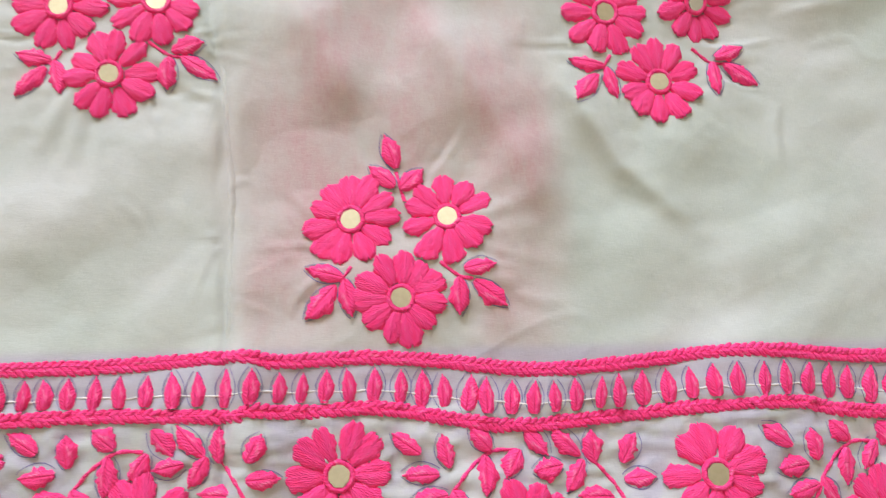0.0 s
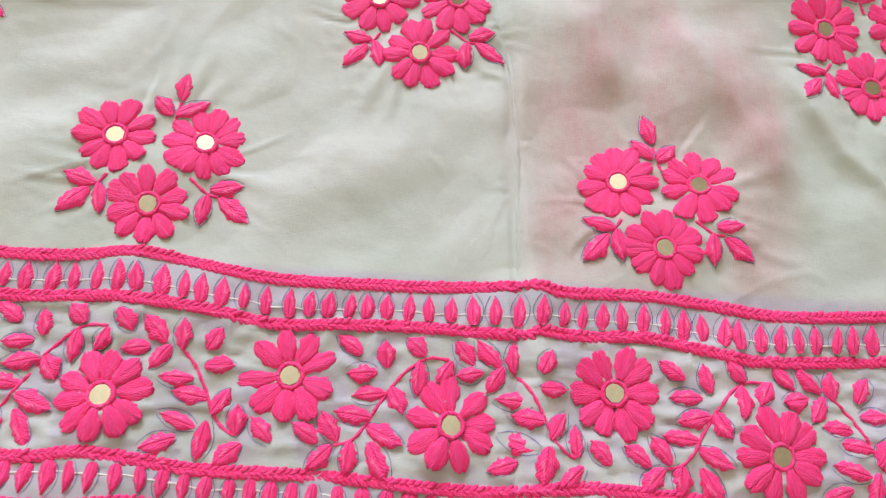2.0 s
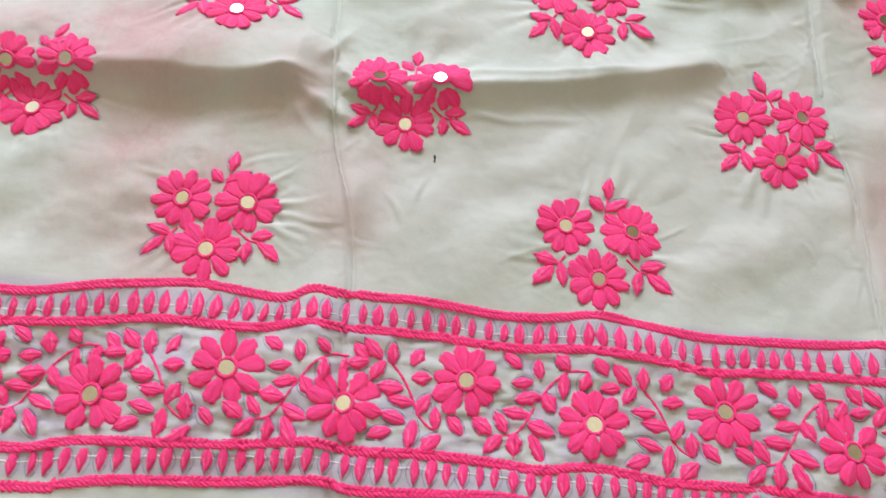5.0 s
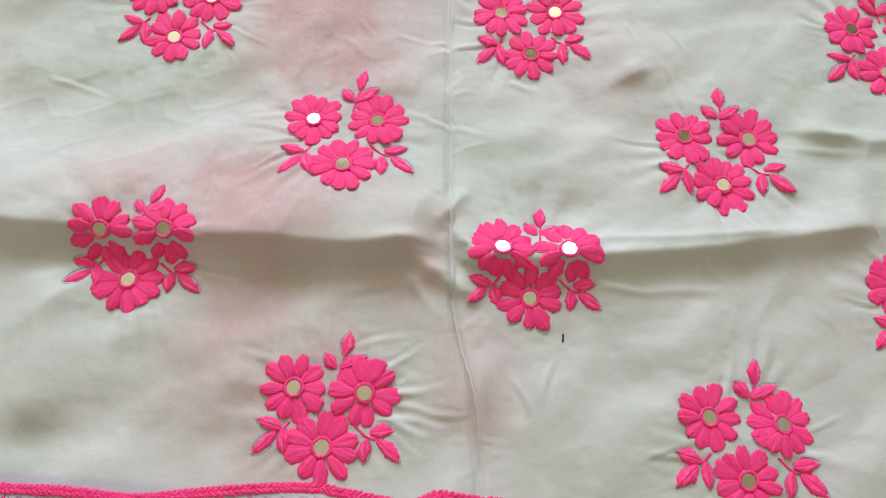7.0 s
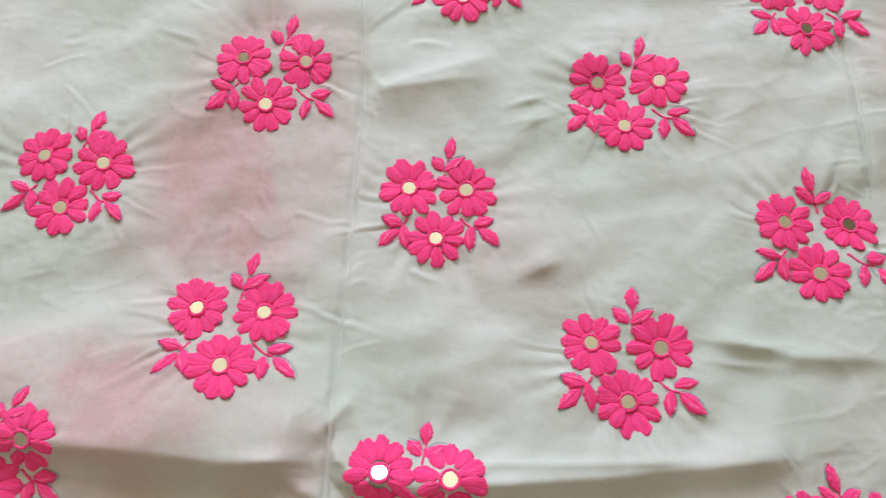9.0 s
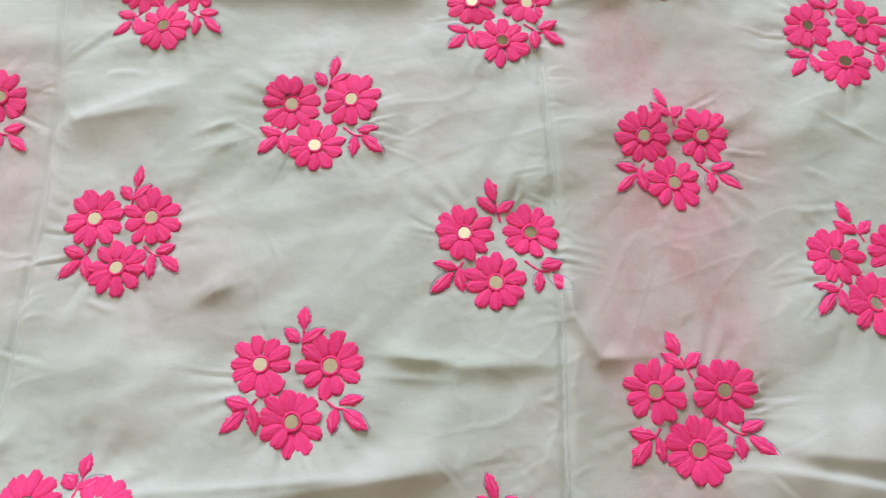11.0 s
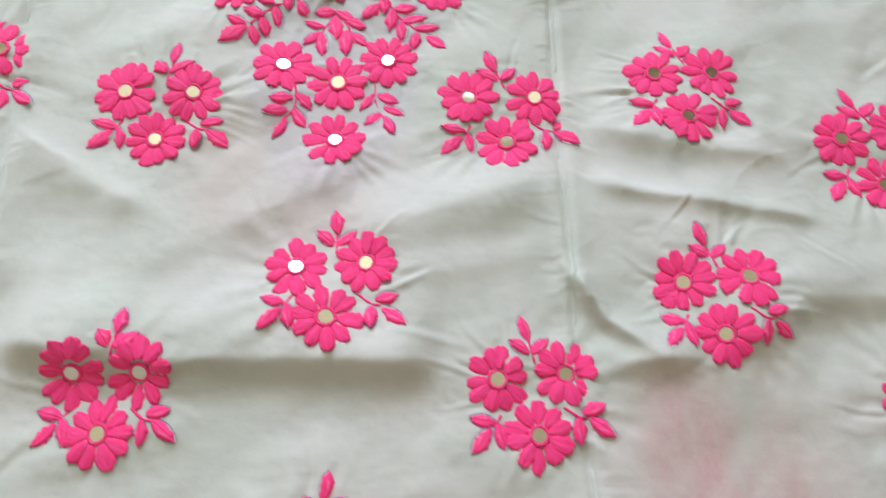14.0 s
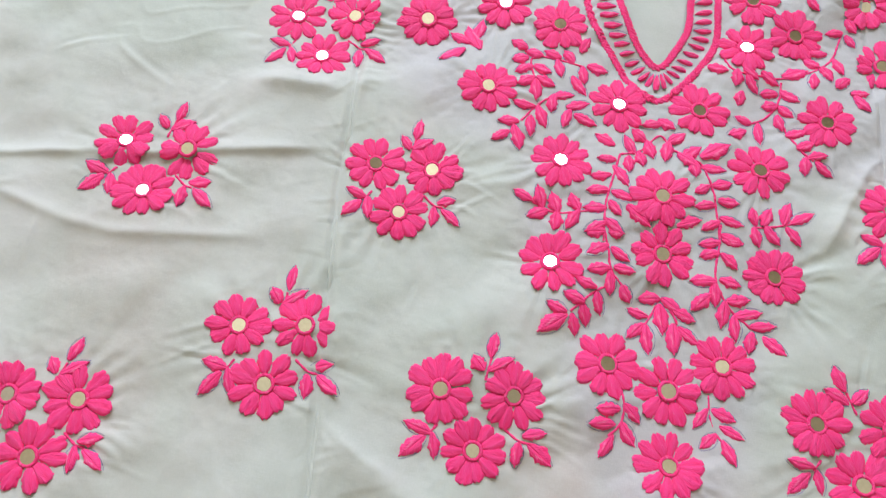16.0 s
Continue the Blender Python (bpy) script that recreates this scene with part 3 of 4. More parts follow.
def ring_mesh(seed):
    """The overcast ring that holds a mirror."""
    r = random.Random(seed)
    verts, faces, n = [], [], 26
    for i in range(n):
        a = 2 * math.pi * i / n
        w = r.uniform(-0.15, 0.15)
        for k in range(5):
            b = math.pi * k / 4
            rad = 5.15 + w - 1.15 * math.cos(b)
            verts.append((rad * math.cos(a) / 1000, rad * math.sin(a) / 1000, (-0.1 + (1.25 + (0.18 if i % 2 else 0)) * math.sin(b)) / 1000))
    for i in range(n):
        for k in range(4):
            faces.append((i * 5 + k, i * 5 + k + 1, (i + 1) % n * 5 + k + 1, (i + 1) % n * 5 + k))
    return mesh_of("flower", verts, faces, ROPE)


def mirror_mesh(seed):
    r = random.Random(seed)
    n = r.choice((8, 9, 14, 16))
    rim = [(4.35 * r.uniform(0.94, 1.04) * math.cos(2 * math.pi * i / n) / 1000, 4.35 * r.uniform(0.94, 1.04) * math.sin(2 * math.pi * i / n) / 1000) for i in range(n)]
    verts = [(x, y, 0.0007) for x, y in rim] + [(x, y, 0.0) for x, y in rim]
    faces = [tuple(range(n))] + [(i, n + i, n + (i + 1) % n, (i + 1) % n) for i in range(n)]
    return mesh_of("mirror", verts, faces, MIRROR, smooth=False)


PETALS = [petal_mesh(s) for s in range(14)]
LEAVES = [leaf_mesh(100 + s) for s in range(12)]
DROPS = [leaf_mesh(200 + s, "drop_stitch", 0.55, 0.70, 0.5, 0.07) for s in range(8)]
RINGS = [ring_mesh(300 + s) for s in range(4)]
MIRRORS = [mirror_mesh(400 + s) for s in range(8)]
dice = random.Random(11)
TRACES = []                      # leaf outlines to trace in ink: x, y, turn, length, width


def flower(parent, x, y, size, petals=10, name="flower"):
    """An embroidered flower round a small mirror; size 1 is 40 mm across."""
    turn = dice.uniform(0, 6.28)
    base = stand(x, y, turn, 0.0005)
    ring = part(name, dice.choice(RINGS), parent, base @ Matrix.Scale(size, 4))
    tilt = Matrix.Rotation(radians(dice.gauss(0, 2.6)), 4, "X") @ Matrix.Rotation(radians(dice.gauss(0, 2.6)), 4, "Y")
    part("mirror", dice.choice(MIRRORS), ring, base @ tilt @ Matrix.Scale(size, 4), "small round mirror")
    for k in range(petals):
        a = turn + (k + dice.uniform(-0.15, 0.15)) * 2 * math.pi / petals
        cx, cy = x + 0.0125 * size * math.cos(a), y + 0.0125 * size * math.sin(a)
        m = stand(cx, cy, a, 0.0003) @ Matrix.Translation((-0.0125 * size, 0, 0))
        part("petal", dice.choice(PETALS), ring, m @ Matrix.Diagonal((size * dice.uniform(0.92, 1.05), size * dice.uniform(0.93, 1.14), size * dice.uniform(0.85, 1.15), 1)))
    return ring


def leaf(parent, ax, ay, bx, by, width=1.0, pool=None, name="leaf", traced=True):
    """A padded leaf from its base to its tip."""
    ln, a = math.hypot(bx - ax, by - ay), math.atan2(by - ay, bx - ax)
    m = stand((ax + bx) / 2, (ay + by) / 2, a, 0.0003) @ Matrix.Translation((-ln / 2, 0, 0))
    s = ln / 0.010
    wide = width * min(1.25, max(0.85, 1.45 / s)) * s if pool is None else width * s
    if traced:
        TRACES.append((ax, ay, a, ln, 0.0054 * wide))
    return part(name, dice.choice(pool or LEAVES), parent, m @ Matrix.Diagonal((s, wide * dice.uniform(0.92, 1.08), 1.15, 1)))


def smooth_line(points, step):
    """Points at even steps along a smooth curve through the given ones."""
    p = np.array(points, float)
    p = np.vstack([2 * p[0] - p[1], p, 2 * p[-1] - p[-2]])
    out = []
    for a, b, c, d in zip(p, p[1:], p[2:], p[3:]):
        n = max(2, int(np.linalg.norm(c - b) / step * 4))
        for t in np.linspace(0, 1, n, endpoint=False):
            out.append(0.5 * (2 * b + (c - a) * t + (2 * a - 5 * b + 4 * c - d) * t * t + (3 * b - 3 * c + d - a) * t ** 3))
    out = np.array(out + [p[-2]])
    far = np.r_[0, np.cumsum(np.linalg.norm(np.diff(out, axis=0), axis=1))]
    at = np.arange(0, far[-1], step)
    return np.c_[np.interp(at, far, out[:, 0]), np.interp(at, far, out[:, 1])]


def cord_mesh(name, points, radius, material, step=0.002, lift=0.0002):
    """A thin couched thread that follows the cloth."""
    line = smooth_line(points, step)
    h = top_of(line[:, 0], line[:, 1])
    verts, faces = [], []
    d = np.gradient(line, axis=0)
    d /= np.linalg.norm(d, axis=1)[:, None] + 1e-12
    for i, ((x, y), (dx, dy), z) in enumerate(zip(line, d, h)):
        w = radius * (1.0 + 0.22 * math.sin(i * 2.1))
        for k in range(5):
            b = math.pi * k / 4
            verts.append((x - dy * w * math.cos(b), y + dx * w * math.cos(b), z + lift - 0.0003 + 1.1 * w * math.sin(b)))
    for i in range(len(line) - 1):
        for k in range(4):
            faces.append((i * 5 + k, i * 5 + k + 1, (i + 1) * 5 + k + 1, (i + 1) * 5 + k))
    return mesh_of(name, verts, faces, material)


def braid_mesh(points, width, pitch=0.0031, seed=0):
    """A plaited cord of slanting stitches, two rows leaning towards each other."""
    r = random.Random(seed)
    line = smooth_line(points, pitch / 2)
    h = top_of(line[:, 0], line[:, 1])
    d = np.gradient(line, axis=0)
    d /= np.linalg.norm(d, axis=1)[:, None] + 1e-12
    verts, faces = [], []
    for i, ((x, y), (dx, dy), z) in enumerate(zip(line, d, h)):
        side = 1 if i % 2 else -1
        lean = radians(r.uniform(24, 40)) * side
        ln, w, hi = 0.66 * width * r.uniform(0.92, 1.1), 0.27 * width * r.uniform(0.85, 1.1), 0.25 * width * r.uniform(0.85, 1.1)
        ux, uy = dx * math.cos(lean) - dy * math.sin(lean), dx * math.sin(lean) + dy * math.cos(lean)
        cx, cy = x - dy * side * 0.21 * width, y + dx * side * 0.21 * width
        n0 = len(verts)
        for u, wide in ((-1, 0.25), (-0.6, 0.85), (0, 1.0), (0.6, 0.85), (1, 0.25)):
            for b in (0, 0.8, 1.571, 2.342, 3.1416):
                o = math.cos(b) * w * wide
                verts.append((cx + ux * ln * u - uy * o, cy + uy * ln * u + ux * o, z + 0.0002 + hi * wide * (1.0 - 0.3 * u * u + 0.12 * side * u) * math.sin(b)))
        for a in range(4):
            for k in range(4):
                faces.append((n0 + a * 5 + k, n0 + a * 5 + k + 1, n0 + (a + 1) * 5 + k + 1, n0 + (a + 1) * 5 + k))
    return mesh_of("braid", verts, faces, ROPE)


def sprig(parent, origin, stem, leaves, turn=0.0, sx=1.0, sy=1.0, width=1.0, thick=0.0008, name="sprig"):
    """A stem with its leaves, in millimetres about an origin."""
    c, s = math.cos(turn), math.sin(turn)

    def to(x, y):
        x, y = x * sx / 1000, y * sy / 1000
        return origin[0] + c * x - s * y, origin[1] + s * x + c * y

    twig = part(name, cord_mesh(name, [to(*p) for p in stem], thick, STEM), parent)
    for ax, ay, bx, by in leaves:
        j = [dice.uniform(-0.6, 0.6) for _ in range(4)]
        leaf(twig, *to(ax + j[0], ay + j[1]), *to(bx + j[2], by + j[3]), width)
    return twig


# ---- the room, plain, to close the place ----
def box_mesh(name, x0, y0, z0, x1, y1, z1, material):
    v = [(x, y, z) for x in (x0, x1) for y in (y0, y1) for z in (z0, z1)]
    f = [(0, 1, 3, 2), (4, 6, 7, 5), (0, 4, 5, 1), (2, 3, 7, 6), (0, 2, 6, 4), (1, 5, 7, 3)]
    return mesh_of(name, v, f, material, smooth=False)


def structure(name, *box, material=WALL, label="plain cream painted wall"):
    return tagged(new(name, box_mesh(name, *box, material)), label, name.split("_")[0], kind="structure")


structure("floor", -2.6, -2.0, -0.12, 2.2, NORTH, -0.004, material=FLOOR, label="plain grey floor under the spread garment")
structure("ceiling", -2.6, -2.0, 2.6, 2.2, NORTH, 2.72, material=CEIL, label="plain beige painted ceiling")
structure("wall_south", -2.6, -2.12, -0.12, 2.2, -2.0, 2.72)
structure("wall_west", -2.72, -2.12, -0.12, -2.6, NORTH + 0.2, 2.72)
structure("wall_east", 2.2, -2.12, -0.12, 2.32, NORTH + 0.2, 2.72)
structure("wall_north_1", -2.6, NORTH, -0.12, WIN[0], NORTH + 0.2, 2.72)
structure("wall_north_2", WIN[1], NORTH, -0.12, 2.2, NORTH + 0.2, 2.72)
structure("wall_north_3", WIN[0], NORTH, -0.12, WIN[1], NORTH + 0.2, WIN[2])
structure("wall_north_4", WIN[0], NORTH, WIN[3], WIN[1], NORTH + 0.2, 2.72)

# ---- the garment ----
def inside(x, y, poly):
    odd = np.zeros(np.shape(x), bool)
    for (ax, ay), (bx, by) in zip(poly, poly[1:] + poly[:1]):
        odd ^= ((ay > y) != (by > y)) & (x < (bx - ax) * (y - ay) / (by - ay + 1e-12) + ax)
    return odd


def cloth_mesh(name, gx, gy, gz, material, hole=None):
    co = np.stack([gx, gy, gz], -1).reshape(-1, 3)
    n = gx.shape[1]
    i = (np.arange(len(gx) - 1)[:, None] * n + np.arange(n - 1)).ravel()
    quads = np.stack([i, i + 1, i + n + 1, i + n], -1)
    if hole is not None:
        mid = co[quads].mean(1)
        quads = quads[~inside(mid[:, 0], mid[:, 1], hole)]
    me = bpy.data.meshes.new(name)
    me.vertices.add(len(co))
    me.vertices.foreach_set("co", co.ravel())
    me.loops.add(quads.size)
    me.loops.foreach_set("vertex_index", quads.ravel())
    me.polygons.add(len(quads))
    me.polygons.foreach_set("loop_start", np.arange(0, quads.size, 4))
    me.polygons.foreach_set("use_smooth", np.ones(len(quads), bool))
    me.update(calc_edges=True)
    me.materials.append(material)
    return me


kurta = thing("kurta", Matrix(), "pale mint cotton kurta spread flat with gentle folds", "garment")
NECK_HOLE = [yoke(*p) for p in INNER_NECK]
part("front_cloth", cloth_mesh("front_cloth", GRID_X, GRID_Y, np.maximum(BROAD + FINE, -0.0037), CLOTH, NECK_HOLE), kurta,
     label="pale mint cotton with pink blushes")
back_x, back_y = np.meshgrid(np.arange(YOKE[0] - 0.12, YOKE[0] + 0.12, 0.004), np.arange(YOKE[1] + 0.08, YOKE[1] + 0.35, 0.004))
part("back_cloth", cloth_mesh("back_cloth", back_x, back_y, 0 * back_x - 0.0039, LINING), kurta, label="plain pale back seen through the neck slit")


def seam_mesh(line):
    """A pressed seam: a narrow doubled strip of cloth along a line."""
    pts = smooth_line(line, 0.003)
    verts, faces = [], []
    h = top_of(pts[:, 0], pts[:, 1])
    for i, ((x, y), z) in enumerate(zip(pts, h)):
        w = 0.00035 * math.sin(i * 1.9)
        # the stitching presses it flat
        flat = 0.45 if -0.15 < y < -0.015 else 0.1 if np.hypot(STITCHED[:, 0] - x, STITCHED[:, 1] - y).min() < 0.05 else 1.0
        for off, up in ((0.0000, -0.0010), (0.0003, 0.0011 * flat), (0.0014, 0.0016 * flat), (0.0028, 0.0010 * flat), (0.0044, -0.0008)):
            verts.append((x + off + w, y, z + up))
    for i in range(len(pts) - 1):
        for k in range(4):
            faces.append((i * 5 + k, (i + 1) * 5 + k, (i + 1) * 5 + k + 1, i * 5 + k + 1))
    return mesh_of("seam", verts, faces, CLOTH)


for line in (SEAM_EAST, SEAM_WEST):
    part("seam", seam_mesh(line), kurta)

# ---- scattered motifs of three flowers ----
SPRIGS = [
    ([(2.9, 21.3), (1.0, 28.2), (-0.8, 35.2)], [(-0.8, 35.2, -5.4, 50.1), (-1.0, 27.3, -13.8, 36.5), (1.0, 27.2, 13.2, 35.8)]),
    ([(-21.9, -9.7), (-24.0, -12.6), (-27.1, -16.4)], [(-26.0, -14.5, -40.9, -10.2), (-28.6, -17.0, -41.4, -30.0), (-25.0, -14.5, -22.4, -29.8)]),
    ([(18.1, -8.6), (26.0, -14.7), (32.9, -15.9)], [(28.0, -12.8, 42.1, -9.8), (26.4, -15.7, 25.6, -30.5), (31.9, -16.5, 46.0, -27.6)])]
for lx, ly, rx, ry, bx, by, tip in MOTIFS:
    # the motif's own middle, turn, breadth and height follow from its three flowers
    mx, my = (lx + rx) / 2, (ly + ry) / 2
    turn = (math.atan2(ry - ly, rx - lx) + math.atan2(bx - mx, my - by)) / 2
    sx, sy = math.hypot(rx - lx, ry - ly) / 41.0, math.hypot(mx - bx, my - by) / 33.0
    x, y = (2 * mx + bx) / 3000, (2 * my + by) / 3000
    motif = thing("flower_motif", stand(x, y, lean=False), "hot pink embroidered motif of three mirrored flowers", "embroidery", "scattered flower motifs")
    for fx, fy in ((lx, ly), (rx, ry), (bx, by)):
        flower(motif, fx / 1000, fy / 1000, 0.99 * dice.uniform(0.97, 1.04), dice.choice((10, 10, 10, 11)))
    for stem, leaves in SPRIGS:
        if stem[0][1] > 0:            # the top sprig leans its own way
            bend = lambda px, py: (0.9 * px + (tip + 5) * max(0.0, (py - 18) / 30), py - 3.0)
            stem = [bend(*p) for p in stem]
            leaves = [(*bend(*q[:2]), *bend(*q[2:])) for q in leaves]
        else:
            stem = [(px - math.copysign(1.5, px), py + 0.8) for px, py in stem]
            leaves = [(ax - math.copysign(1.8, ax), ay + 1.0, bx - math.copysign(1.8, bx), by + 1.0) for ax, ay, bx, by in leaves]
        sprig(motif, (x, y), stem, leaves, turn, sx, sy, 0.96)

# ---- the border above the hem ----
border = thing("embroidered_border", Matrix(), "wide hot pink embroidered border between plaited cords", "embroidery")
BRAIDS = []
BRAIDS.append(cm((-82, -2.8), (-70, -3.1), (-62.5, -3.0), (-59.2, -3.1), (-56.0, -2.6), (-52.8, -2.1), (-49.5, -1.8), (-47.2, -2.0), (-44.1, -2.3), (-42.4, -1.7), (-40.5, -1.8), (-35.4, -1.9),
                 (-30.0, -2.4), (-25.6, -2.0), (-23.9, -2.0), (-21.0, -2.5), (-18.2, -2.8), (-12.5, -2.8), (-6.7, -2.5), (-5.0, -2.7), (-1.5, -2.6), (1.6, -2.8), (4.1, -3.1), (6.0, -3.2),
                 (9.2, -3.0), (13.2, -2.6), (15.9, -2.6), (20.6, -2.9), (36, -3.1)))
BRAIDS.append(cm((-82, -5.0), (-70, -5.1), (-62.0, -5.0), (-55.5, -4.7), (-52.4, -4.2), (-49.1, -4.2), (-45.8, -4.3), (-42.6, -3.8), (-40.3, -3.9), (-35.2, -3.9), (-32.0, -4.2), (-29.2, -4.3),
                 (-26.5, -4.1), (-23.7, -4.2), (-21.0, -4.5), (-18.2, -4.9), (-12.6, -4.7), (-6.9, -4.8), (-6.2, -4.6), (-4.1, -4.7), (-1.2, -4.6), (1.5, -5.0), (4.6, -5.4), (10.4, -5.0),
                 (13.0, -4.8), (16.3, -4.7), (20.3, -5.2), (36, -5.3)))
BRAIDS.append(cm((-82, -12.2), (-60.0, -12.0), (-57.0, -11.9), (-54.6, -11.4), (-51.0, -11.2), (-45.8, -11.0), (-41.7, -10.6), (-38.6, -10.9), (-34.8, -10.8), (-31.0, -11.0), (-28.4, -11.2),
                 (-25.8, -10.9), (-23.2, -11.1), (-20.6, -11.4), (-15.4, -11.4), (-10.2, -11.7), (-7.6, -11.7), (-4.9, -11.4), (-2.2, -11.4), (8, -12.0), (20, -11.8), (36, -12)))
BRAIDS.append(cm((-82, -14.1), (-57.9, -14.0), (-54.9, -13.7), (-51.9, -13.3), (-45.7, -13.0), (-40.8, -12.6), (-38.2, -13.0), (-30.7, -12.8), (-28.1, -13.1), (-25.6, -13.0), (-23.1, -12.8),
                 (-20.6, -13.3), (-15.5, -13.4), (-10.3, -13.6), (-7.8, -13.8), (-5.1, -13.6), (8, -14.0), (20, -13.8), (36, -14)))
for k, line in enumerate(BRAIDS):
    part("braid", braid_mesh(line, 0.0050, seed=k), border)


def between(top, bottom, x):
    (ta, tb), (ba, bb) = np.array(top).T, np.array(bottom).T
    return float(np.interp(x, ta, tb)), float(np.interp(x, ba, bb))


for top, bottom, down in ((BRAIDS[0], BRAIDS[1], False), (BRAIDS[2], BRAIDS[3], True)):
    x = -0.74
    while x < 0.30:
        t, b2 = between(top, bottom, x)
        gap, mid = t - b2, (t + b2) / 2
        ln = (0.64 if down else 0.64) * gap * dice.uniform(0.9, 1.08)
        lean = dice.gauss(0.0 if not down else -0.0008, 0.0008)
        if down:
            ends = (x, mid + ln / 2 + 0.0008, x + lean, mid - ln / 2 + 0.0004)
        else:
            ends = (x, mid - ln / 2 - 0.0006, x + lean, mid + ln / 2 - 0.0004)
        leaf(border, *ends, dice.uniform(0.82, 1.05), DROPS, "drop_stitch")
        x += 0.0096 * dice.uniform(0.88, 1.12)
    run = [(x, between(top, bottom, x)[0] * (0.36 if not down else 0.62) + between(top, bottom, x)[1] * (0.64 if not down else 0.38) + dice.gauss(0, 0.0004)) for x in np.arange(-0.74, 0.30, 0.006)]
    part("running_thread", cord_mesh("running_thread", run, 0.0004, WHITE, 0.0024), border, label="thin white running thread")
for x, y in BORDER_FLOWERS:
    flower(border, x, y, 1.03 * dice.uniform(0.97, 1.03), dice.choice((9, 10, 10)))
DESCEND = ([(72, 9), (62, 9), (52, 2), (45, -7), (40, -15), (36, -22), (30, -29), (21, -31)],
           [(33, 9, 21, 17), (44, 3, 42, 16), (61, 10, 53, 18), (40, 1, 26, 0), (59, 7, 58, -8), (73, 9, 67, -2), (75, 17, 84, 7), (44, -7, 29, -10),
            (46, -5, 53, -16), (38, -18, 22, -16), (16, -30, 4, -22), (25, -29, 17, -17), (37, -22, 53, -29), (22, -31, 11, -41), (30, -29, 29, -43), (38, -29, 47, -45)])
ASCEND = ([(28, 25), (31, 22), (38, 14), (44, 3), (48, -6), (54, -12), (59, -14)],
          [(24, 25, 13, 36), (31, 22, 30, 36), (42, 22, 48, 33), (17, 22, 4, 20), (26, 24, 18, 12), (42, 15, 55, 16), (38, 9, 22, 10), (45, 1, 29, 3),
           (47, -6, 54, 6), (41, -11, 25, -6), (59, -14, 58, 0), (33, -16, 19, -21), (46, -9, 43, -26), (62, -17, 50, -27), (74, -16, 65, -6)])
for k, ((ax, ay), (bx, by)) in enumerate(zip(BORDER_FLOWERS, BORDER_FLOWERS[1:])):
    stem, leaves = DESCEND if k % 2 else ASCEND
    true = Vector((0.075, -0.022) if k % 2 else (0.080, 0.013))
    gone = Vector((bx - ax, by - ay))
    # half of what the pair of flowers is off from the usual step moves the spray
    shift = (gone - true) / 2
    sprig(border, (ax + shift.x, ay + shift.y), stem, leaves, width=0.98)

# ---- yoke and neckline ----
yoke_work = thing("embroidered_yoke", Matrix.Translation((*YOKE, 0)), "dense hot pink embroidered yoke of flowers and ferns", "embroidery")
for x, y in YOKE_FLOWERS:
    flower(yoke_work, *yoke(x, y), 1.015 * dice.uniform(0.96, 1.05), dice.choice((10, 10, 11)))
for stem, leaves in (
    ([(32, -86), (33, -100), (38, -111), (43, -117)], [(31, -94, 22, -107), (33, -94, 48, -100), (37, -109, 26, -119), (38, -104, 53, -111), (39, -112, 47, -127)]),
    ([(-22, -87), (-20, -103), (-23, -112), (-30, -119)], [(-22, -101, -38, -103), (-21, -98, -10, -109), (-25, -111, -41, -112), (-22, -109, -12, -122), (-25, -116, -34, -131)]),
    ([(-8, -47), (-4, -40), (2, -29), (10, -39), (13, -46)], [(1, -29, -14, -31), (-6, -41, -20, -37), (1, -32, 3, -52), (2, -28, 15, -37), (9, -36, 23, -41), (-8, -46, -20, -57),
                                                             (-7, -47, -5, -66), (10, -44, 11, -64), (13, -46, 26, -57)]),
    ([(-32, -25), (-42, -31), (-57, -46)], [(-41, -29, -55, -24), (-48, -39, -62, -34), (-41, -31, -37, -46), (-59, -47, -72, -41), (-50, -39, -45, -54), (-58, -48, -76, -61), (-56, -46, -52, -61)]),
    ([(-39, 15), (-35, 0), (-32, -15), (-23, -26)], [(-38, 10, -51, 8), (-36, 10, -24, 10), (-34, 1, -49, -7), (-33, -1, -20, -8), (-33, -14, -48, -17), (-31, -13, -16, -15),
                                                    (-33, -16, -32, -32), (-25, -24, -18, -35)]),
    ([(39, 25), (38, 9), (36, -11), (43, -28), (59, -42)], [(39, 13, 25, 11), (40, 15, 54, 13), (38, 6, 25, 2), (39, 6, 50, -4), (36, -14, 19, -15), (38, -12, 52, -15), (33, -23, 20, -35),
                                                           (36, -15, 36, -31), (42, -26, 58, -23), (42, -26, 40, -44), (48, -35, 66, -31), (48, -34, 49, -51), (58, -41, 75, -38),
                                                           (59, -44, 57, -58), (66, -46, 80, -56)]),
):
    sprig(yoke_work, YOKE, stem, leaves, width=0.96)
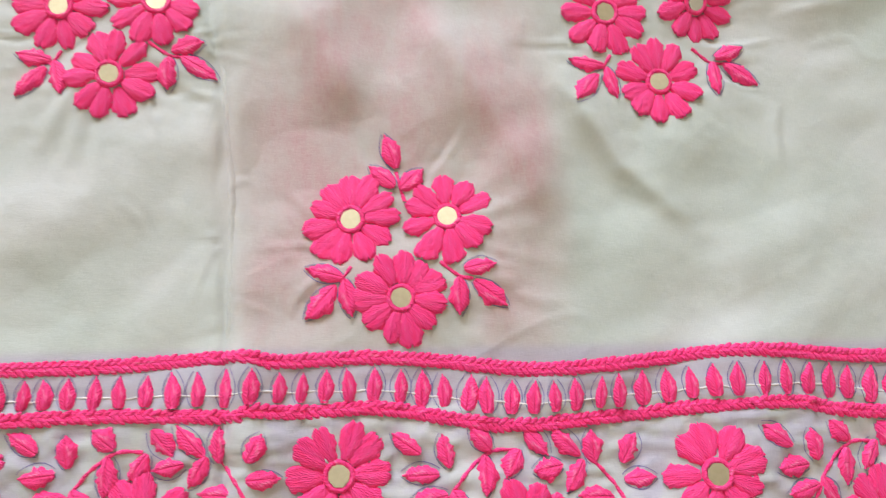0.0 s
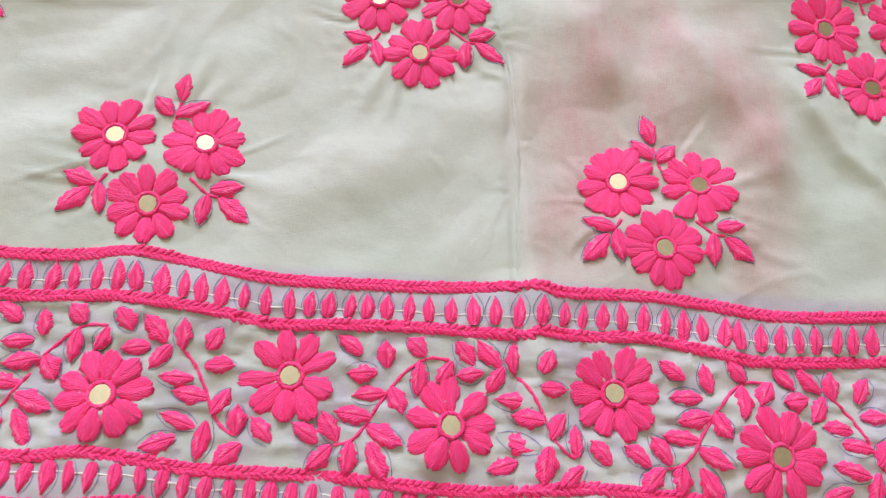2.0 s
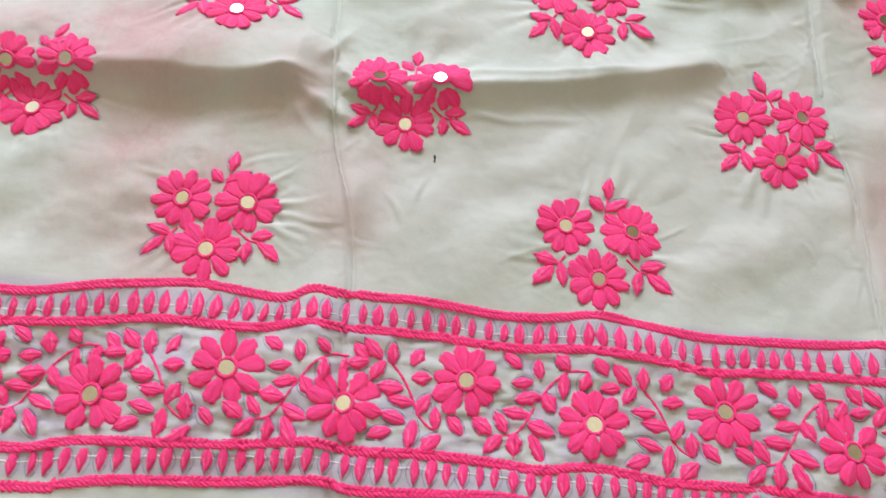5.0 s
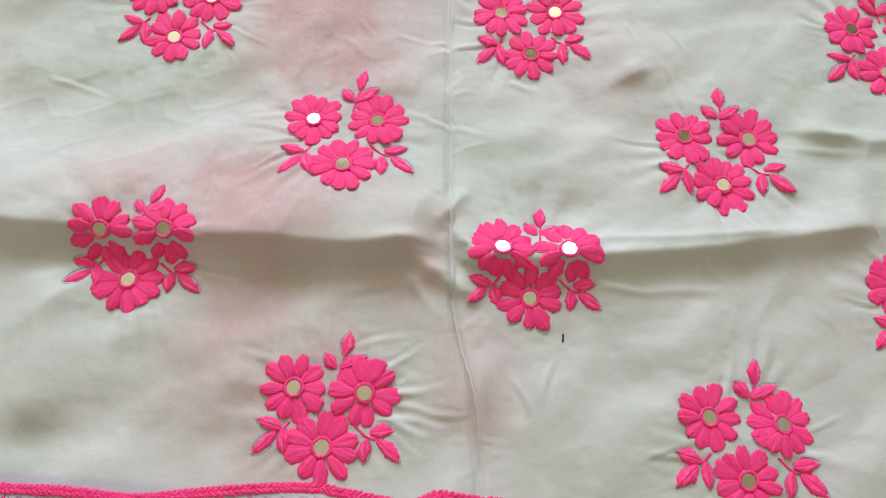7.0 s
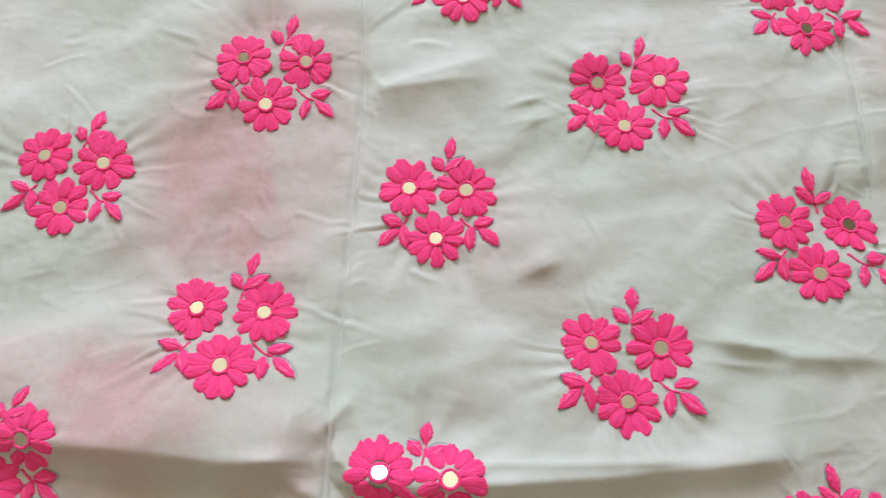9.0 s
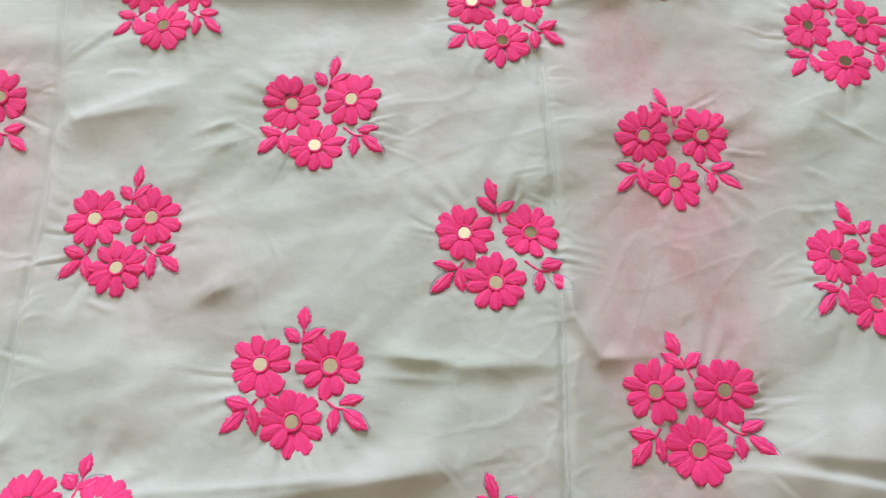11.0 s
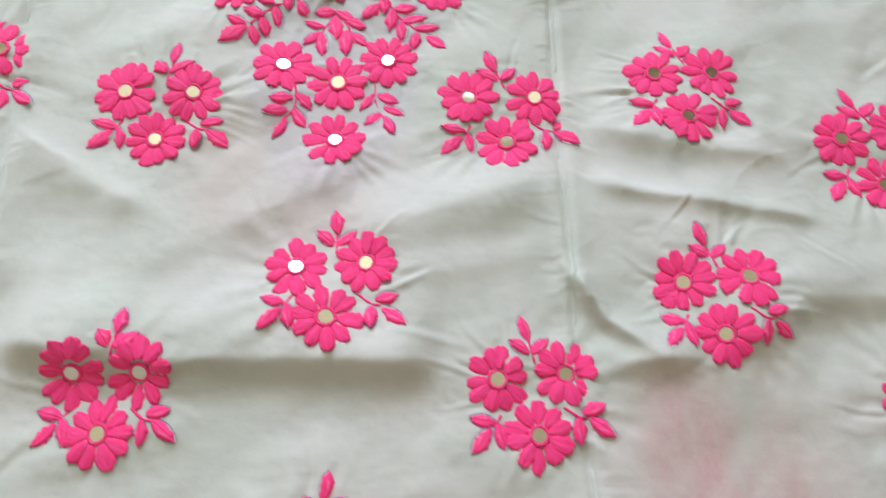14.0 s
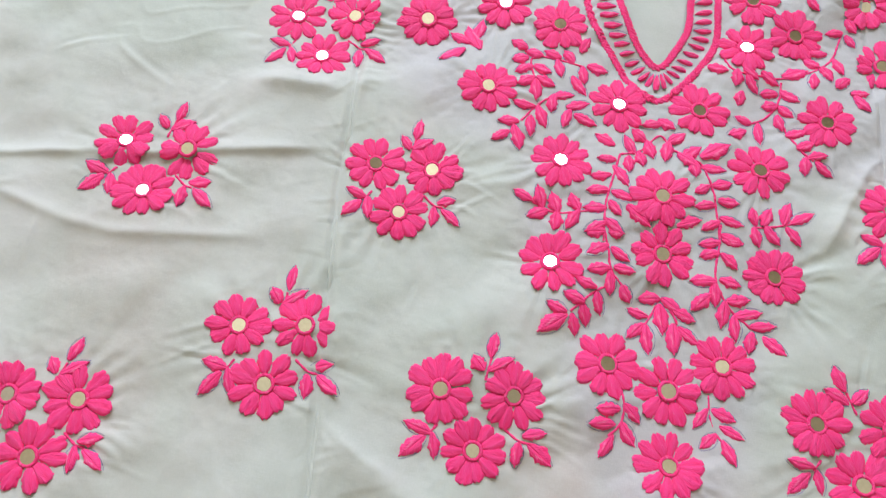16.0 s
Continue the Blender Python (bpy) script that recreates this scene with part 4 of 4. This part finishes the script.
for stem, leaves in (
    ([(-86, 26), (-68, 20), (-49, 23)], [(-86, 26, -99, 33), (-78, 22, -83, 38), (-69, 19, -73, 35), (-55, 22, -61, 35), (-75, 22, -89, 15), (-69, 21, -70, 7), (-55, 23, -63, 8)]),
    ([(-29, 68), (-35, 43), (-38, 27), (-38, 2)], [(-32, 63, -45, 63), (-35, 51, -49, 49), (-34, 59, -24, 44), (-36, 40, -51, 38), (-35, 39, -19, 34), (-37, 27, -53, 25), (-36, 32, -27, 22),
                                                  (-37, 16, -51, 8), (-38, 18, -25, 10), (-24, 29, -7, 17)]),
    ([(-29, 68), (-15, 73), (-2, 86), (9, 75), (26, 67)], [(-33, 75, -46, 82), (0, 96, -15, 93), (-4, 99, 9, 92), (-11, 81, -21, 89), (-19, 69, -26, 83), (-23, 68, -23, 54), (-17, 72, -13, 60),
                                                          (-11, 82, -6, 67), (4, 83, 2, 66), (3, 81, 16, 89), (11, 70, 26, 80), (9, 73, 22, 64), (25, 72, 46, 84), (26, 64, 43, 65), (20, 69, 22, 56)]),
    ([(26, 67), (33, 49), (36, 34), (39, 12)], [(31, 51, 21, 45), (32, 52, 46, 55), (35, 39, 21, 35), (36, 42, 52, 41), (39, 27, 26, 20), (38, 30, 54, 26), (39, 14, 25, 10), (39, 18, 54, 14), (9, 20, 27, 27)]),
    ([(61, 26), (80, 30), (97, 37)], [(62, 27, 60, 40), (67, 28, 73, 41), (80, 31, 86, 47), (86, 32, 102, 41), (61, 27, 64, 13), (68, 28, 78, 16), (82, 29, 91, 17)]),
    ([(58, 104), (73, 112), (83, 127), (85, 142)], [(63, 106, 50, 110), (68, 107, 68, 90), (59, 99, 44, 92), (81, 116, 85, 102), (82, 122, 93, 114), (86, 99, 100, 103), (92, 89, 105, 95),
                                                   (99, 82, 113, 85), (99, 83, 97, 69), (104, 81, 116, 71)]),
    ([(83, 112), (92, 92), (104, 80)], []),
):
    sprig(yoke_work, YOKE, stem, leaves, width=0.96)
for stem, leaves in (
    ([(44, 155), (50, 146), (67, 144), (85, 145), (107, 153), (123, 167), (132, 191)],
     [(31, 147, 46, 144), (52, 147, 51, 133), (59, 143, 68, 129), (57, 149, 67, 140), (56, 131, 54, 118), (69, 148, 83, 139), (85, 147, 104, 154), (82, 132, 69, 130), (83, 124, 70, 120),
      (84, 136, 96, 126), (102, 164, 114, 158), (107, 151, 105, 136), (113, 158, 119, 146), (123, 167, 129, 152), (133, 150, 122, 140), (132, 137, 146, 139), (135, 136, 144, 123),
      (119, 171, 104, 169), (132, 191, 119, 188), (135, 203, 143, 192), (134, 190, 141, 180), (105, 215, 113, 204)]),
    ([(-58, 135), (-76, 139), (-94, 137), (-91, 118)],
     [(-55, 136, -39, 134), (-60, 146, -53, 159), (-64, 137, -72, 148), (-73, 141, -86, 145), (-86, 140, -100, 141), (-98, 144, -110, 150), (-96, 137, -109, 133), (-93, 131, -105, 124),
      (-76, 139, -72, 124), (-93, 131, -79, 126), (-91, 121, -103, 113), (-90, 121, -76, 116), (-91, 118, -89, 101), (-58, 135, -56, 121), (-65, 126, -54, 111)]),
    ([(-76, 109), (-89, 97), (-99, 83)],
     [(-78, 107, -62, 110), (-76, 109, -78, 94), (-68, 100, -51, 105), (-62, 95, -45, 89), (-65, 99, -69, 84), (-88, 98, -81, 82), (-89, 97, -105, 100), (-99, 83, -114, 82), (-92, 89, -90, 73),
      (-103, 80, -97, 62), (-106, 75, -117, 67), (-140, 144, -154, 151), (-136, 148, -132, 167), (-142, 138, -160, 126), (-132, 139, -143, 160)]),
):
    sprig(yoke_work, YOKE, stem, leaves, width=0.96)
for line, seed in ((INNER_NECK, 31), (OUTER_NECK, 32)):
    part("braid", braid_mesh([yoke(*p) for p in line], 0.0046, seed=seed), yoke_work)
outer = smooth_line([yoke(*p) for p in OUTER_NECK], 0.0088)
inner = smooth_line([yoke(*p) for p in INNER_NECK], 0.0010)
for x, y in outer[1:-1]:
    k = int(np.argmin(np.hypot(inner[:, 0] - x, inner[:, 1] - y)))
    ix, iy = inner[k]
    dx, dy = ix - x, iy - y
    leaf(yoke_work, x + 0.22 * dx, y + 0.22 * dy + 0.002, x + 0.84 * dx, y + 0.84 * dy - 0.002, 0.75, DROPS, "drop_stitch")


# ---- tracing ink left round the stitches ----
def tracing_mesh():
    verts, faces = [], []
    r = random.Random(5)
    for ax, ay, a, ln, wide in TRACES:
        c, s = math.cos(a), math.sin(a)
        loose = 1.0 if ay < -0.01 else 0.35
        off, n = loose * r.choice((-1, 1)) * r.uniform(0.0001, 0.0008), 10
        for side in ((1,) if r.random() < 0.55 else (1, -1)):
            n0 = len(verts)
            for i in range(n + 1):
                u = i / n
                half = 0.5 * wide * math.sin(math.pi * min(1, 0.06 + 0.92 * u)) ** 0.85 + 0.0004 * loose
                for w in (0.0, 0.00042 * r.uniform(0.6, 1.1)):
                    px, py = ln * (1.06 * u - 0.02), side * (half + w) + off
                    verts.append((ax + c * px - s * py, ay + s * px + c * py))
            for i in range(n):
                faces.append((n0 + 2 * i, n0 + 2 * i + 1, n0 + 2 * i + 3, n0 + 2 * i + 2))
    p = np.array(verts)
    z = np.maximum(top_of(p[:, 0], p[:, 1]), -0.0037) + 0.00028
    return mesh_of("tracing_ink", np.c_[p, z].tolist(), faces, INK)


part("tracing_ink", tracing_mesh(), kurta, label="faint blue-violet tracing ink", kind="stuff")
end = thing("thread_end", stand(-0.356, 0.077), "short dark loose thread end on the cloth", "thread")
part("fibre", cord_mesh("fibre", [(-0.356, 0.0800), (-0.3558, 0.0770), (-0.3562, 0.0742)], 0.0006, DARK, 0.001, 0.0004), end)
